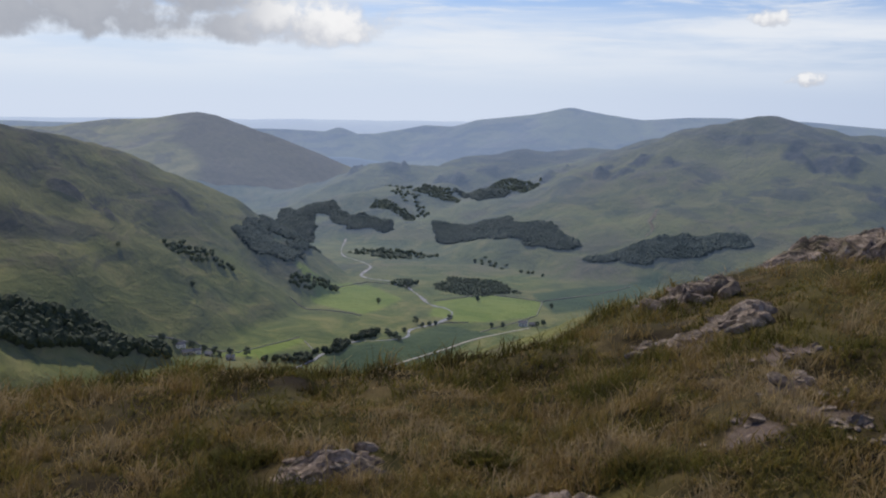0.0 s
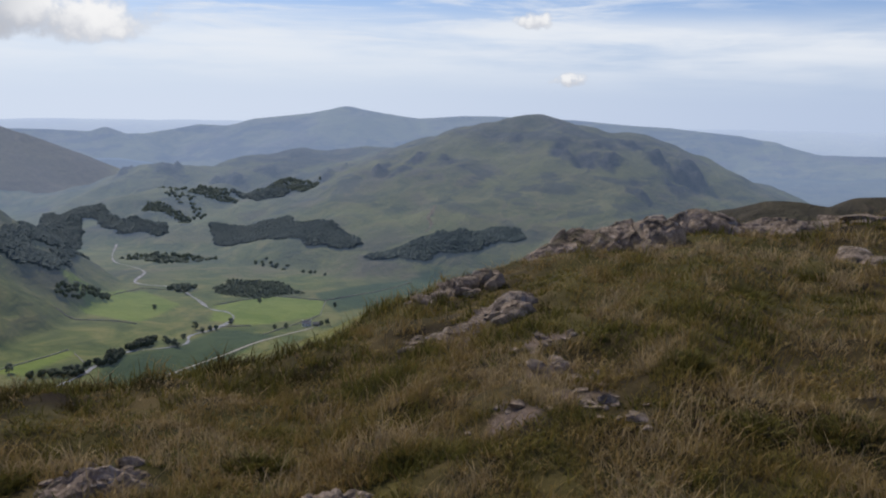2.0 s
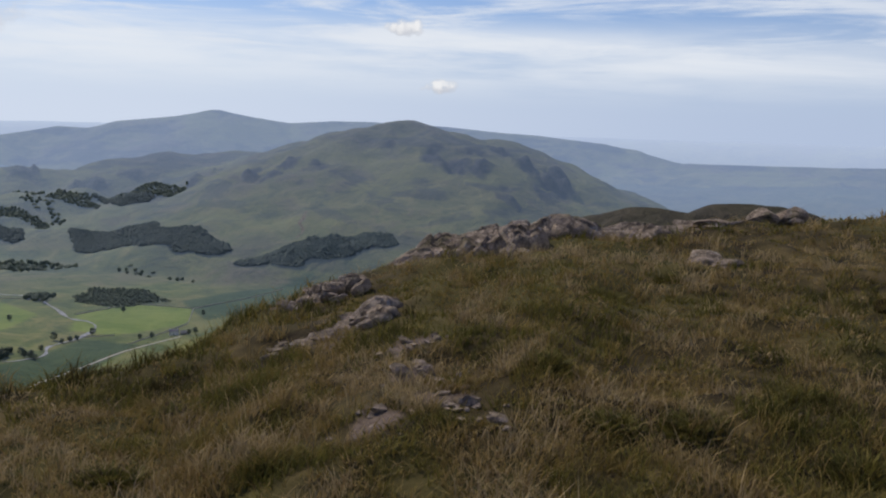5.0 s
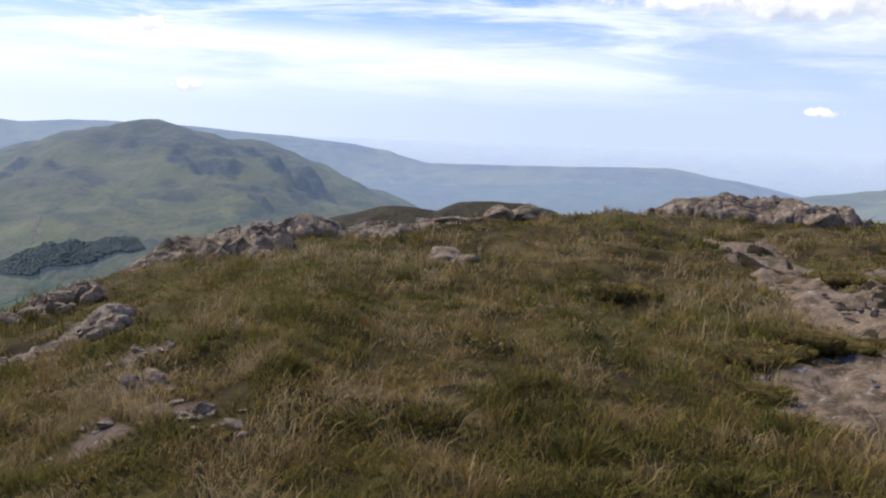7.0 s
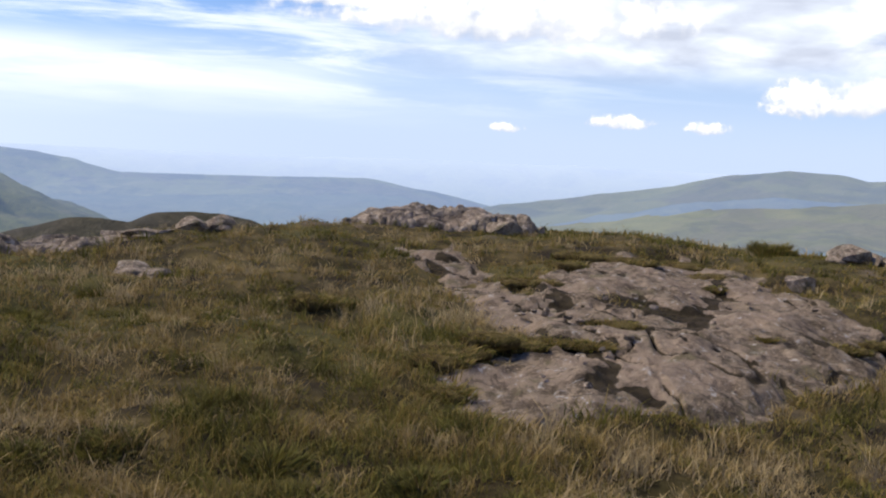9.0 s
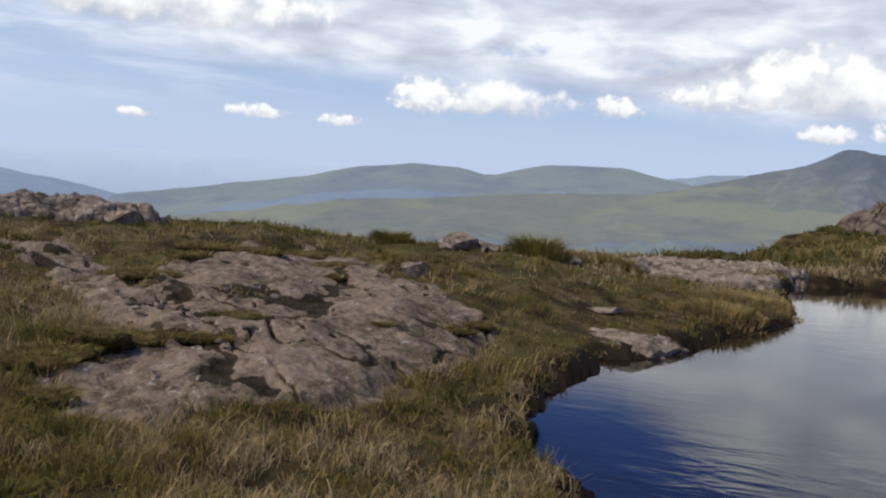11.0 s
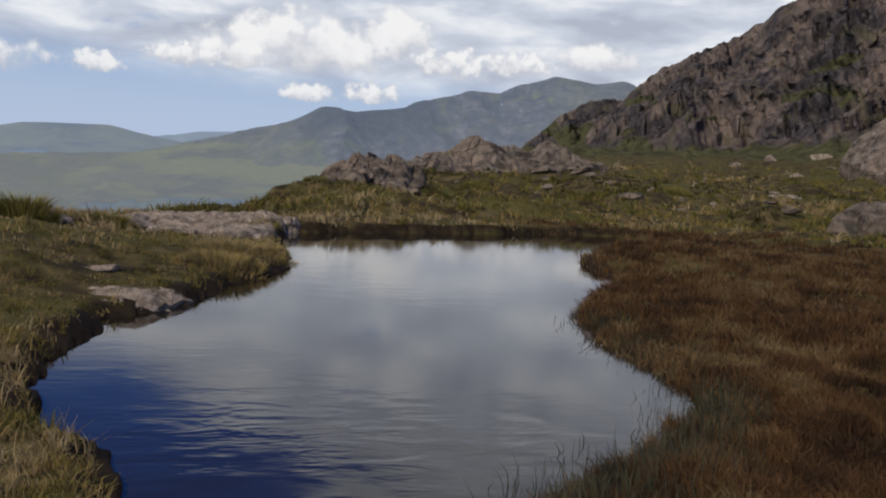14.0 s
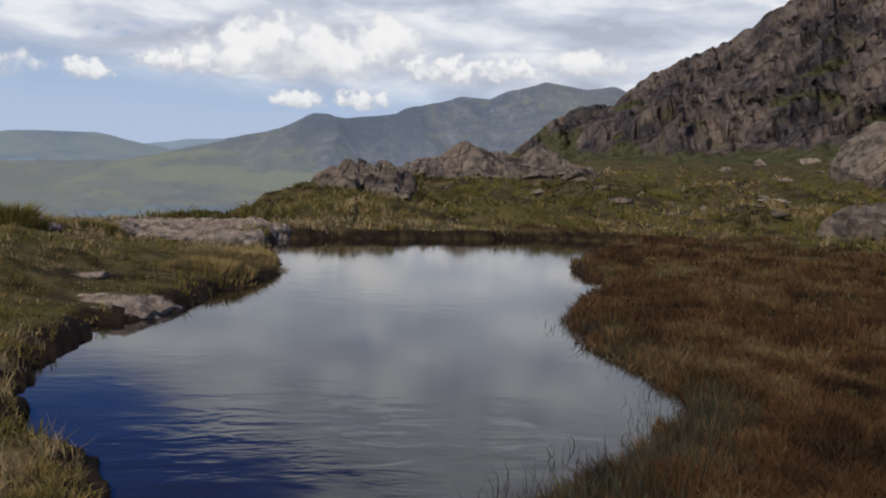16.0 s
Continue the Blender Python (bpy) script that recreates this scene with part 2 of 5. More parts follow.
# ridges of the hills: compass turn, distance, angle; then the slope of the flanks, the rounding and the roughness
HILLS = {
    "left_fell": ([(-60, 1200, 7), (-40, 1350, 2.6), (-30, 1450, 0.2), (-24.5, 1500, -1.1), (-21.7, 1550, -1.8), (-17.3, 1650, -3.2), (-14.2, 1750, -4.4), (-11.7, 1900, -6.0), (-9.2, 2050, -8.3)], 0.72, 25, 6),
    "low_knolls": ([(-7, 2950, -4.3), (-4.8, 2950, -3.8), (-2.8, 2850, -3.2), (-0.1, 2800, -3.5), (2.6, 2850, -2.7), (7.2, 2900, -2.15), (10.5, 2800, -2.25)], 0.36, 60, 16),
    "mid_rise": ([(-3, 2350, -6.0), (1, 2300, -5.9), (5, 2350, -5.0), (9, 2400, -4.0)], 0.25, 60, 13),
    "round_fell": ([(10.5, 2700, -2.2), (13, 2600, -1.5), (15.5, 2480, -0.85), (17.3, 2420, -0.42), (18.1, 2400, -0.2), (18.9, 2400, -0.16), (19.6, 2400, -0.4), (20.3, 2400, -0.47), (22.8, 2420, -0.95), (25.2, 2470, -1.7), (26.9, 2520, -2.6), (29.3, 2550, -3.5), (32.7, 2600, -4.6)], 0.42, 90, 17),
    "summit_nub": ([(17.6, 2400, -0.58), (18.0, 2400, -0.36), (18.4, 2400, -0.27), (19.0, 2400, -0.26), (19.5, 2400, -0.36), (20.0, 2400, -0.62)], 0.60, 24, 2),
    "knolls": ([(-5.5, 2500, -5.2), (-3.6, 2450, -4.6), (-2.0, 2420, -5.0), (0.4, 2500, -4.4), (2.2, 2480, -4.9), (4.4, 2450, -4.2), (6.4, 2400, -4.5)], 0.34, 14, 15),
    "dark_ridge": ([(27, 760, -6.5), (30, 700, -5.15), (32.0, 700, -4.75), (33.6, 700, -4.65), (35.4, 700, -4.8), (36.9, 720, -4.55), (40, 720, -4.4), (41.6, 720, -4.7), (45, 760, -5.5)], 0.40, 5, 5),
    "green_moor": ([(57, 3400, -5.0), (64, 3400, -4.3), (68.7, 3500, -3.2), (72, 3550, -2.4), (80.2, 3600, -1.5), (87.9, 3800, -0.9), (92.7, 3900, 0.0), (97, 3900, 0.2)], 0.19, 150, 6),
    "crag": ([(110.9, 175, 1.0), (112.9, 170, 3.4), (115.5, 162, 4.0), (116.3, 158, 4.6), (118.5, 150, 6.4), (120.5, 146, 7.6), (122.8, 140, 8.8), (125.4, 135, 10.1), (140, 125, 15), (165, 150, 16)], 0.85, 3, 0.5),
    "far_left_fell": ([(-40, 3900, -0.6), (-30, 3850, -1.2), (-24.5, 3820, -1.35), (-21.9, 3800, -1.37), (-20.2, 3750, -1.1), (-18.9, 3700, -0.93), (-17.3, 3620, -0.9), (-16.4, 3580, -0.82), (-15.1, 3520, -0.57), (-14.2, 3500, -0.47), (-13.3, 3480, -0.63), (-12.0, 3450, -1.1), (-10.5, 3420, -1.6), (-9.2, 3400, -2.35), (-6.8, 3350, -3.4), (-4.8, 3300, -4.3)], 0.42, 12, 12),
    "crag_mountain": ([(88, 4130, -0.6), (92.9, 3930, 0.7), (94.9, 3830, 1.3), (97.1, 3730, 2.35), (98.8, 3780, 2.2), (101.8, 3830, 2.6), (103.1, 3880, 3.1), (105.6, 3930, 3.8), (107.2, 3980, 3.75), (108.8, 4030, 4.4), (110.5, 4080, 4.9), (112.8, 4080, 4.6), (114.3, 4030, 4.9), (115.9, 4030, 4.2), (130, 4030, 3)], 0.62, 40, 30),
    "north_hills": ([(57, 4120, -3.0), (59.6, 4110, -2.6), (62.9, 4110, -2.0), (67.9, 4100, -1.2), (70.2, 4090, -0.55), (72.9, 4090, -0.2), (75.2, 4090, -0.25), (76.2, 4100, -0.6), (78.8, 4100, -0.4), (81.0, 4100, 0.3), (84.8, 4100, 0.45), (87.8, 4110, -0.1), (90, 4120, -0.9)], 0.30, 60, 12),
    "nub_range": ([(-30, 4600, -0.9), (-9, 4600, -1.4), (-6.9, 4500, -1.5), (-6.1, 4480, -1.25), (-5.2, 4500, -1.6), (-4, 4550, -1.6), (-1, 4650, -1.05), (0.6, 4650, -1.1)], 0.40, 20, 8),
    "blue_range": ([(0.6, 4600, -1.1), (2.5, 4600, -0.65), (5.2, 4550, -0.35), (7.5, 4500, 0.1), (9.8, 4500, -0.3), (11.7, 4500, -0.55), (14.2, 4500, -0.35), (16.7, 4500, -0.35), (20.8, 4500, -0.5), (24.2, 4500, -0.75), (26.2, 4500, -0.85), (29.9, 4500, -1.2), (31.5, 4500, -1.45), (34.2, 4450, -2.1)], 0.42, 60, 12),
    "low_hills": ([(33, 4400, -2.2), (37.4, 4400, -2.15), (43.7, 4350, -2.05), (48.4, 4300, -1.9), (51.4, 4300, -2.4), (55, 4300, -3.2)], 0.22, 60, 10),
    "last_ridge": ([(84, 4600, -0.5), (88.5, 4600, 0.1), (90.2, 4600, 0.4), (92.9, 4600, 0.6), (99, 4600, 0.6)], 0.35, 60, 6),
}


# broken crags on the fells: compass turn, distance, reach across in degrees, reach along in metres
FELL_CRAGS = [(20.2, 2160, 0.9, 50), (21.6, 2120, 1.0, 55), (23.0, 2105, 0.7, 45), (25.4, 2225, 1.2, 60), (27.4, 2200, 1.0, 65), (24.8, 2024, 0.7, 22), (26.8, 2125, 0.8, 40), (22.6, 2230, 0.9, 40), (24.0, 2290, 0.9, 45),
              (9.8, 2260, 0.45, 40), (11.7, 2233, 0.7, 32), (10.6, 2190, 0.5, 26), (6.3, 2390, 0.5, 40), (8.0, 2500, 0.6, 40), (17.2, 2250, 0.5, 16), (15.0, 2080, 0.5, 14), (13.4, 2180, 0.5, 18),
              (-21.0, 1418, 0.9, 26), (-19.2, 1389, 0.7, 16), (-14.9, 1540, 0.8, 20), (-2.9, 2760, 0.9, 60), (0.5, 2650, 0.9, 50), (3.0, 2700, 0.8, 50), (-5.0, 2850, 0.7, 50)]


def crag_cover(x, y):
    """How far bare rock takes over, from nought to one."""
    r, az = np.hypot(x, y), np.degrees(np.arctan2(x, y))
    cover = np.zeros(np.shape(x))
    near = (r > 1200) & (r < 3000) & (az > -26) & (az < 32)
    if near.any():
        nx, ny, nr, na = x[near], y[near], r[near], az[near]
        na, nr = na + 0.35 * fbm(nx, ny, 60, 3, 141), nr + 30 * fbm(nx, ny, 70, 3, 142)
        best = np.full(len(nx), 9.0)
        for a, d, wa, wr in FELL_CRAGS:
            best = np.minimum(best, np.hypot((na - a) / wa, (nr - d) / wr))
        cover[near] = smooth(best, 1.25, 0.55)
    return cover


def crag_relief(x, y):
    cover = crag_cover(x, y)
    out, on = np.zeros(np.shape(x)), cover > 0
    if on.any():
        out[on] = cover[on] * (26.0 * np.abs(fbm(x[on], y[on], 50, 3, 143)) - 6.0)
    return out


def hill(x, y, ridge, slope, rounding, rough, seed):
    pts = [(*spot(a, r), rise(r, e)) for a, r, e in ridge]
    best, near = np.full(x.shape, -1e9), np.full(x.shape, 1e9)
    for (ax, ay, az), (bx, by, bz) in zip(pts[:-1], pts[1:]):
        dx, dy = bx - ax, by - ay
        t = np.clip(((x - ax) * dx + (y - ay) * dy) / (dx * dx + dy * dy), 0, 1)
        d = np.hypot(x - ax - t * dx, y - ay - t * dy)
        best = np.maximum(best, az + (bz - az) * t - slope * (np.sqrt(d * d + rounding * rounding) - rounding))
        near = np.minimum(near, d)
    size = 11.0 * rough if rough >= 30 else max(30 * rough, 6.0)
    ribs = 1 - np.abs(fbm(x, y, size, 5, seed, 0.45)) * 1.6
    return best + rough * (ribs - 0.6) * np.clip(near / ((1.6 if rough >= 30 else 6) * rough), 0.13, 1.0)


def ground_z(x, y):
    """Height of the land at x, y."""
    x, y = np.asarray(x, float), np.asarray(y, float)
    r, az = np.hypot(x, y), np.degrees(np.arctan2(x, y))
    re, ze = np.interp(az, BROW_AZ, BROW_R), np.interp(az, BROW_AZ, BROW_Z)
    start = np.interp(az, [-180, 80, 86, 93, 100, 130, 150, 180], [2, 3, 9, 14, 22, 24, 4, 2])
    s = np.clip((r - start) / np.maximum(re - start, 1), 0, 1)
    z = ze * np.where(re > 40, s, s * (2 - s))
    past = np.maximum(r - re, 0)
    z = z - 0.62 * past * past / (past + 2.5)
    lumps = 0.05 * fbm(x, y, 2.4, 3, 11) + 0.035 * fbm(x, y, 0.55, 2, 12) + 0.055 * np.maximum(vnoise(x / 0.36, y / 0.36, 16), -0.2) * smooth(r, 18, 14) + 0.06 * fbm(x, y, 7.0, 2, 13)
    z = z + lumps * smooth(r, 0.5, 3.0) + (0.42 * (np.abs(fbm(x, y, 2.6, 3, 14)) - 0.2) + 0.09 * fbm(x, y, 0.9, 2, 15)) * smooth(r, 20, 30)
    low = r < 60
    sd = np.full(x.shape, 99.0)
    sd[low] = off_outline(x[low] + 0.12 * fbm(x[low], y[low], 0.8, 2, 21), y[low] + 0.12 * fbm(x[low], y[low], 0.8, 2, 22), SHORE_XY)
    bank = np.where((az > 108) & (r < 19), 0.06, np.where(r < 6.3, 0.08, 0.12)) + 0.05 * smooth(r, 16.5, 19) * smooth(az, 92, 95)
    edge = WATER + 0.02 + bank * smooth(sd, -0.05, np.where(r > 17, 0.14, 0.30)) + 0.4 * lumps
    z = np.where(sd < 60, edge + (z - edge) * smooth(sd, 0.3, np.where(az > 100, 5.0, 2.2)), z)
    z = np.where(sd < 0, np.minimum(z, WATER - 0.04 - 0.5 * smooth(-sd, 0.0, 0.8)), z)
    rim = np.full(x.shape, 9.0)
    rim[low] = off_outline(x[low], y[low], SLAB)
    z = z - 0.07 * smooth(rim, 0.15, -0.15)
    far = r > 40
    if not far.any():
        return z
    fx, fy, fr = x[far], y[far], r[far]
    floor = -300 + 4 * fbm(fx, fy, 260, 3, 31) + 232 * smooth(fr, 4450, 4900) + 25 * np.clip((np.degrees(np.arctan2(fx, fy)) - 40) / 20, 0, 1)
    land = floor
    for k, (ridge, slope, rounding, rough) in enumerate(HILLS.values()):
        h = hill(fx, fy, ridge, slope, rounding, rough, 40 + 7 * k)
        soft = 10.0 if ridge[0][1] > 400 else 0.5
        g = np.clip(0.5 + 0.5 * (h - land) / soft, 0, 1)
        land = land + (h - land) * g + soft * g * (1 - g) * 0.5
    # gullies and hummocks on all slopes above the valley floor
    slope_land = smooth(land, floor + 6, floor + 45) * smooth(fr, 500, 900) * smooth(fr, 3300, 2900)
    on = slope_land > 0
    gx, gy = fx[on], fy[on]
    land[on] -= slope_land[on] * (15.0 * (np.abs(fbm(gx, gy, 270, 3, 161, 0.5)) - 0.25) + 5.0 * fbm(gx, gy, 75, 3, 162, 0.55))
    land = land + crag_relief(fx, fy)
    z[far] = np.maximum(z[far], land)
    return z
# ---- end of terrain ----

# ---- materials ----


def material(name, roughness=0.9):
    m = bpy.data.materials.new(name)
    m.use_nodes = True
    n = Nodes(m.node_tree)
    bsdf = m.node_tree.nodes["Principled BSDF"]
    bsdf.inputs["Roughness"].default_value = roughness
    bsdf.inputs["Specular IOR Level"].default_value = 0.06
    place = n.add("ShaderNodeTexCoord").outputs["Object"]
    return m, n, bsdf, place


def finish(n, bsdf, colour, bump=None, strength=0.5, distance=0.02):
    if isinstance(colour, tuple):
        bsdf.inputs["Base Color"].default_value = (*colour, 1)
    else:
        n.tree.links.new(colour, bsdf.inputs["Base Color"])
    if bump is not None:
        b = n.add("ShaderNodeBump", {"Height": bump, "Strength": strength, "Distance": distance})
        n.tree.links.new(b.outputs[0], bsdf.inputs["Normal"])


def attribute(n, name):
    return n.add("ShaderNodeAttribute", attribute_name=name).outputs["Fac"]


def turf_material():
    m, n, bsdf, p = material("peaty_turf")
    big, mid, fine = n.noise(p, 0.35, 4), n.noise(p, 2.2, 5), n.noise(p, 22.0, 6, 0.7)
    col = n.ramp(mid, [(0.36, (0.024, 0.017, 0.008)), (0.5, (0.056, 0.042, 0.016)), (0.62, (0.110, 0.080, 0.032))])
    col = n.mix(n.math("MULTIPLY", n.step(big, 0.45, 0.58), 0.6), col, (0.078, 0.070, 0.018))
    earth = n.ramp(fine, [(0.3, (0.085, 0.060, 0.042)), (0.7, (0.185, 0.140, 0.105))])
    col = n.mix(attribute(n, "bare"), col, earth)
    col = n.mix(n.math("MULTIPLY", n.step(fine, 0.55, 0.8), 0.35), col, (0.15, 0.12, 0.06))
    col = n.mix(attribute(n, "peat"), col, n.ramp(mid, [(0.35, (0.012, 0.008, 0.005)), (0.65, (0.036, 0.024, 0.013))]))
    finish(n, bsdf, col, n.math("ADD", mid, n.math("MULTIPLY", fine, 0.5)), 0.8, 0.05)
    return m


def fell_material(name, glow=None, depth=1.0, coarse=1.0, distance_haze=False, into=None):
    """Rough hill grazing with heather, bracken and rock."""
    m, n, bsdf, p = material(name)
    big, mid, fine = n.noise(p, 0.0036 / coarse, 5, 0.6, 0.5), n.noise(p, 0.016 / coarse, 6, 0.66, 0.6), n.noise(p, 0.07 / coarse, 5, 0.65)
    # patches lie along the slope
    level = n.add("ShaderNodeMapping", {"Vector": p, "Scale": (0.42, 0.42, 1.7)}).outputs[0]
    bands = n.noise(level, 0.014 / coarse, 6, 0.62, 0.7)
    grass = n.ramp(mid, [(0.32, (0.076, 0.080, 0.034)), (0.5, (0.132, 0.130, 0.050)), (0.68, (0.210, 0.190, 0.074))])
    heather = n.ramp(fine, [(0.35, (0.066, 0.058, 0.046)), (0.65, (0.124, 0.102, 0.074))])
    col = n.mix(n.math("MULTIPLY", n.step(n.math("ADD", big, n.math("MULTIPLY", n.math("SUBTRACT", mid, 0.5), 0.7)), 0.48, 0.62), 0.7), grass, heather)
    col = n.mix(n.math("MULTIPLY", n.step(bands, 0.51, 0.58), 0.72), col, (0.052, 0.054, 0.042))
    col = n.mix(n.math("MULTIPLY", n.step(n.noise(level, 0.009 / coarse, 4, 0.6, 0.4), 0.49, 0.60), 0.6), col, (0.190, 0.190, 0.056))
    flat = n.add("ShaderNodeSeparateXYZ", {0: n.add("ShaderNodeNewGeometry").outputs["True Normal"]}).outputs[2]
    falls = n.noise(n.add("ShaderNodeMapping", {"Vector": p, "Scale": (1.0, 1.0, 0.22)}).outputs[0], 0.016, 6, 0.66, 0.5)
    stone = n.ramp(n.math("ADD", n.math("MULTIPLY", falls, 0.6), n.math("MULTIPLY", fine, 0.4)), [(0.38, (0.030, 0.030, 0.034)), (0.52, (0.085, 0.080, 0.076)), (0.64, (0.185, 0.172, 0.156))])
    steep = n.math("MULTIPLY", n.step(n.math("ADD", flat, n.math("MULTIPLY", n.math("SUBTRACT", fine, 0.5), 0.35)), 0.80, 0.62), 0.6)
    rocky = n.math("MULTIPLY", attribute(n, "rocky"), n.step(n.noise(n.add("ShaderNodeMapping", {"Vector": p, "Scale": (1.0, 1.0, 0.35)}).outputs[0], 0.0095, 5, 0.62, 0.8), 0.34, 0.50))
    col = n.mix(n.math("MAXIMUM", steep, rocky), col, stone)
    cliff = n.math("MULTIPLY", attribute(n, "cliff"), n.step(n.math("ADD", mid, n.math("MULTIPLY", n.math("SUBTRACT", fine, 0.5), 0.8)), 0.22, 0.44))
    col = n.mix(cliff, col, n.ramp(fine, [(0.36, (0.016, 0.017, 0.022)), (0.66, (0.058, 0.056, 0.058))]))
    pasture = n.ramp(mid, [(0.38, (0.080, 0.104, 0.024)), (0.5, (0.132, 0.148, 0.036)), (0.62, (0.210, 0.200, 0.060))])
    col = n.mix(attribute(n, "pasture"), col, pasture)
    meadow = n.ramp(mid, [(0.40, (0.140, 0.190, 0.026)), (0.60, (0.195, 0.235, 0.042))])
    col = n.mix(attribute(n, "meadow"), col, meadow)
    # darker green, used too as painted shade below the fell
    dark_field = n.ramp(mid, [(0.40, (0.042, 0.066, 0.022)), (0.60, (0.066, 0.092, 0.030))])
    col = n.mix(attribute(n, "dark_field"), col, dark_field)
    # dark colour for heather and for painted cloud shade
    heath_and_shade = n.ramp(fine, [(0.36, (0.030, 0.028, 0.022)), (0.64, (0.066, 0.056, 0.042))])
    col = n.mix(attribute(n, "heath_and_shade"), col, heath_and_shade)
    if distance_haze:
        # haze painted by distance: base colour fades out, blue emission fades in
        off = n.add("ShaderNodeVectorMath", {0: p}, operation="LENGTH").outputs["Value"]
        haze_paint = n.add("ShaderNodeMapRange", {"Value": off, "From Min": 900.0, "From Max": 4150.0, "To Min": 0.0, "To Max": 0.82}).outputs[0]
        col = n.mix(haze_paint, col, (0.020, 0.026, 0.034))
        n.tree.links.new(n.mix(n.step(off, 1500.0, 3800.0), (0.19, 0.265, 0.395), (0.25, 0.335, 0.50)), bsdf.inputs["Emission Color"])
        n.tree.links.new(haze_paint, bsdf.inputs["Emission Strength"])
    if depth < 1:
        # haze put into the colour: the base sinks towards dark blue-grey
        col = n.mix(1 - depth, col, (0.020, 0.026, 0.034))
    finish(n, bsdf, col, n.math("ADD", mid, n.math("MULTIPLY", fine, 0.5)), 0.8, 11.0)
    # even bluish emission paints haze over the whole range
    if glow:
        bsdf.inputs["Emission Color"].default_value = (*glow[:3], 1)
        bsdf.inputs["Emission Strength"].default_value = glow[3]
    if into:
        # painted haze: the plain's emission takes on sky colour at its far edge
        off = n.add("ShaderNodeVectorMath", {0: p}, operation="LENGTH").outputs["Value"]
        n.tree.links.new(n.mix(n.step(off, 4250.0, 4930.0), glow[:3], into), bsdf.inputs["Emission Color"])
    return m


def rock_material(name, dark, pale, lichen=0.35, size=1.0, cover=None, split=1.0, turf=(0.045, 0.036, 0.020)):
    m, n, bsdf, p = material(name, 0.85)
    big, mid, fine = n.noise(p, 0.9 / size, 4), n.noise(p, 5.0 / size, 6, 0.65), n.noise(p, 34.0 / size, 6, 0.7)
    col = n.mix(n.step(mid, 0.36, 0.62), dark, pale)
    col = n.mix(n.math("MULTIPLY", n.step(big, 0.45, 0.62), 0.45), col, (0.275, 0.200, 0.140))
    col = n.mix(n.math("MULTIPLY", n.step(n.noise(p, 7.5 / size, 5, 0.7, 0.8), 0.58, 0.66), lichen), col, (0.42, 0.40, 0.36))
    col = n.mix(n.math("MULTIPLY", n.step(n.noise(p, 3.1 / size, 6, 0.7, 0.5), 0.54, 0.62), 0.55), col, tuple(0.45 * c for c in dark))
    col = n.mix(n.math("MULTIPLY", n.step(n.noise(p, 19.0 / size, 4, 0.7), 0.57, 0.64), lichen), col, tuple(1.5 * c for c in pale))
    specks = n.noise(p, 52.0 / size, 3, 0.6)
    col = n.mix(n.math("MULTIPLY", n.step(specks, 0.60, 0.68), lichen), col, tuple(min(1.9 * c, 0.6) for c in pale))
    col = n.mix(n.math("MULTIPLY", n.step(specks, 0.40, 0.33), 0.6), col, tuple(0.5 * c for c in dark))
    cracks = n.add("ShaderNodeTexVoronoi", {"Vector": n.mix(0.12, p, n.add("ShaderNodeTexNoise", {"Vector": p, "Scale": 3.0 / size}).outputs["Color"]), "Scale": 2.6 / size}, feature="DISTANCE_TO_EDGE").outputs["Distance"]
    crack = n.step(cracks, 0.035, 0.0)
    crack = n.math("MULTIPLY", n.math("MULTIPLY", crack, n.step(big, 0.5, 0.6)), split)
    col = n.mix(crack, col, (0.05, 0.045, 0.035))
    moss = n.math("MULTIPLY", n.step(n.noise(p, 1.7 / size, 5, 0.65), 0.56, 0.66), 0.6)
    col = n.mix(moss, col, (0.085, 0.075, 0.035))
    if cover:
        worn = n.math("ADD", attribute(n, cover), n.math("MULTIPLY", n.math("SUBTRACT", fine, 0.5), 0.6))
        col = n.mix(n.step(worn, 0.35, 0.65), col, n.mix(n.step(mid, 0.4, 0.6), turf, tuple(c * 1.9 for c in turf)))
    h = n.math("ADD", n.math("MULTIPLY", fine, 0.4), n.math("SUBTRACT", mid, n.math("MULTIPLY", crack, 0.4)))
    finish(n, bsdf, col, h, 0.9, 0.035 * size)
    return m


def blade_material(name, stops, pale):
    """Grass blades: colours spread by the patch, paler to the tip."""
    m, n, bsdf, p = material(name, 0.75)
    tone = n.add("ShaderNodeMath", {0: attribute(n, "tone"), 1: n.math("MULTIPLY", n.math("SUBTRACT", n.add("ShaderNodeNewGeometry").outputs["Random Per Island"], 0.5), 0.22)}, operation="ADD").outputs[0]
    col = n.ramp(tone, stops)
    col = n.mix(n.math("MULTIPLY", attribute(n, "along"), 0.22), col, pale)
    finish(n, bsdf, col)
    thin = n.add("ShaderNodeBsdfTranslucent", {"Color": col})
    both = n.add("ShaderNodeMixShader", {0: 0.3, 1: bsdf.outputs[0], 2: thin.outputs[0]})
    n.tree.links.new(both.outputs[0], m.node_tree.nodes["Material Output"].inputs[0])
    return m


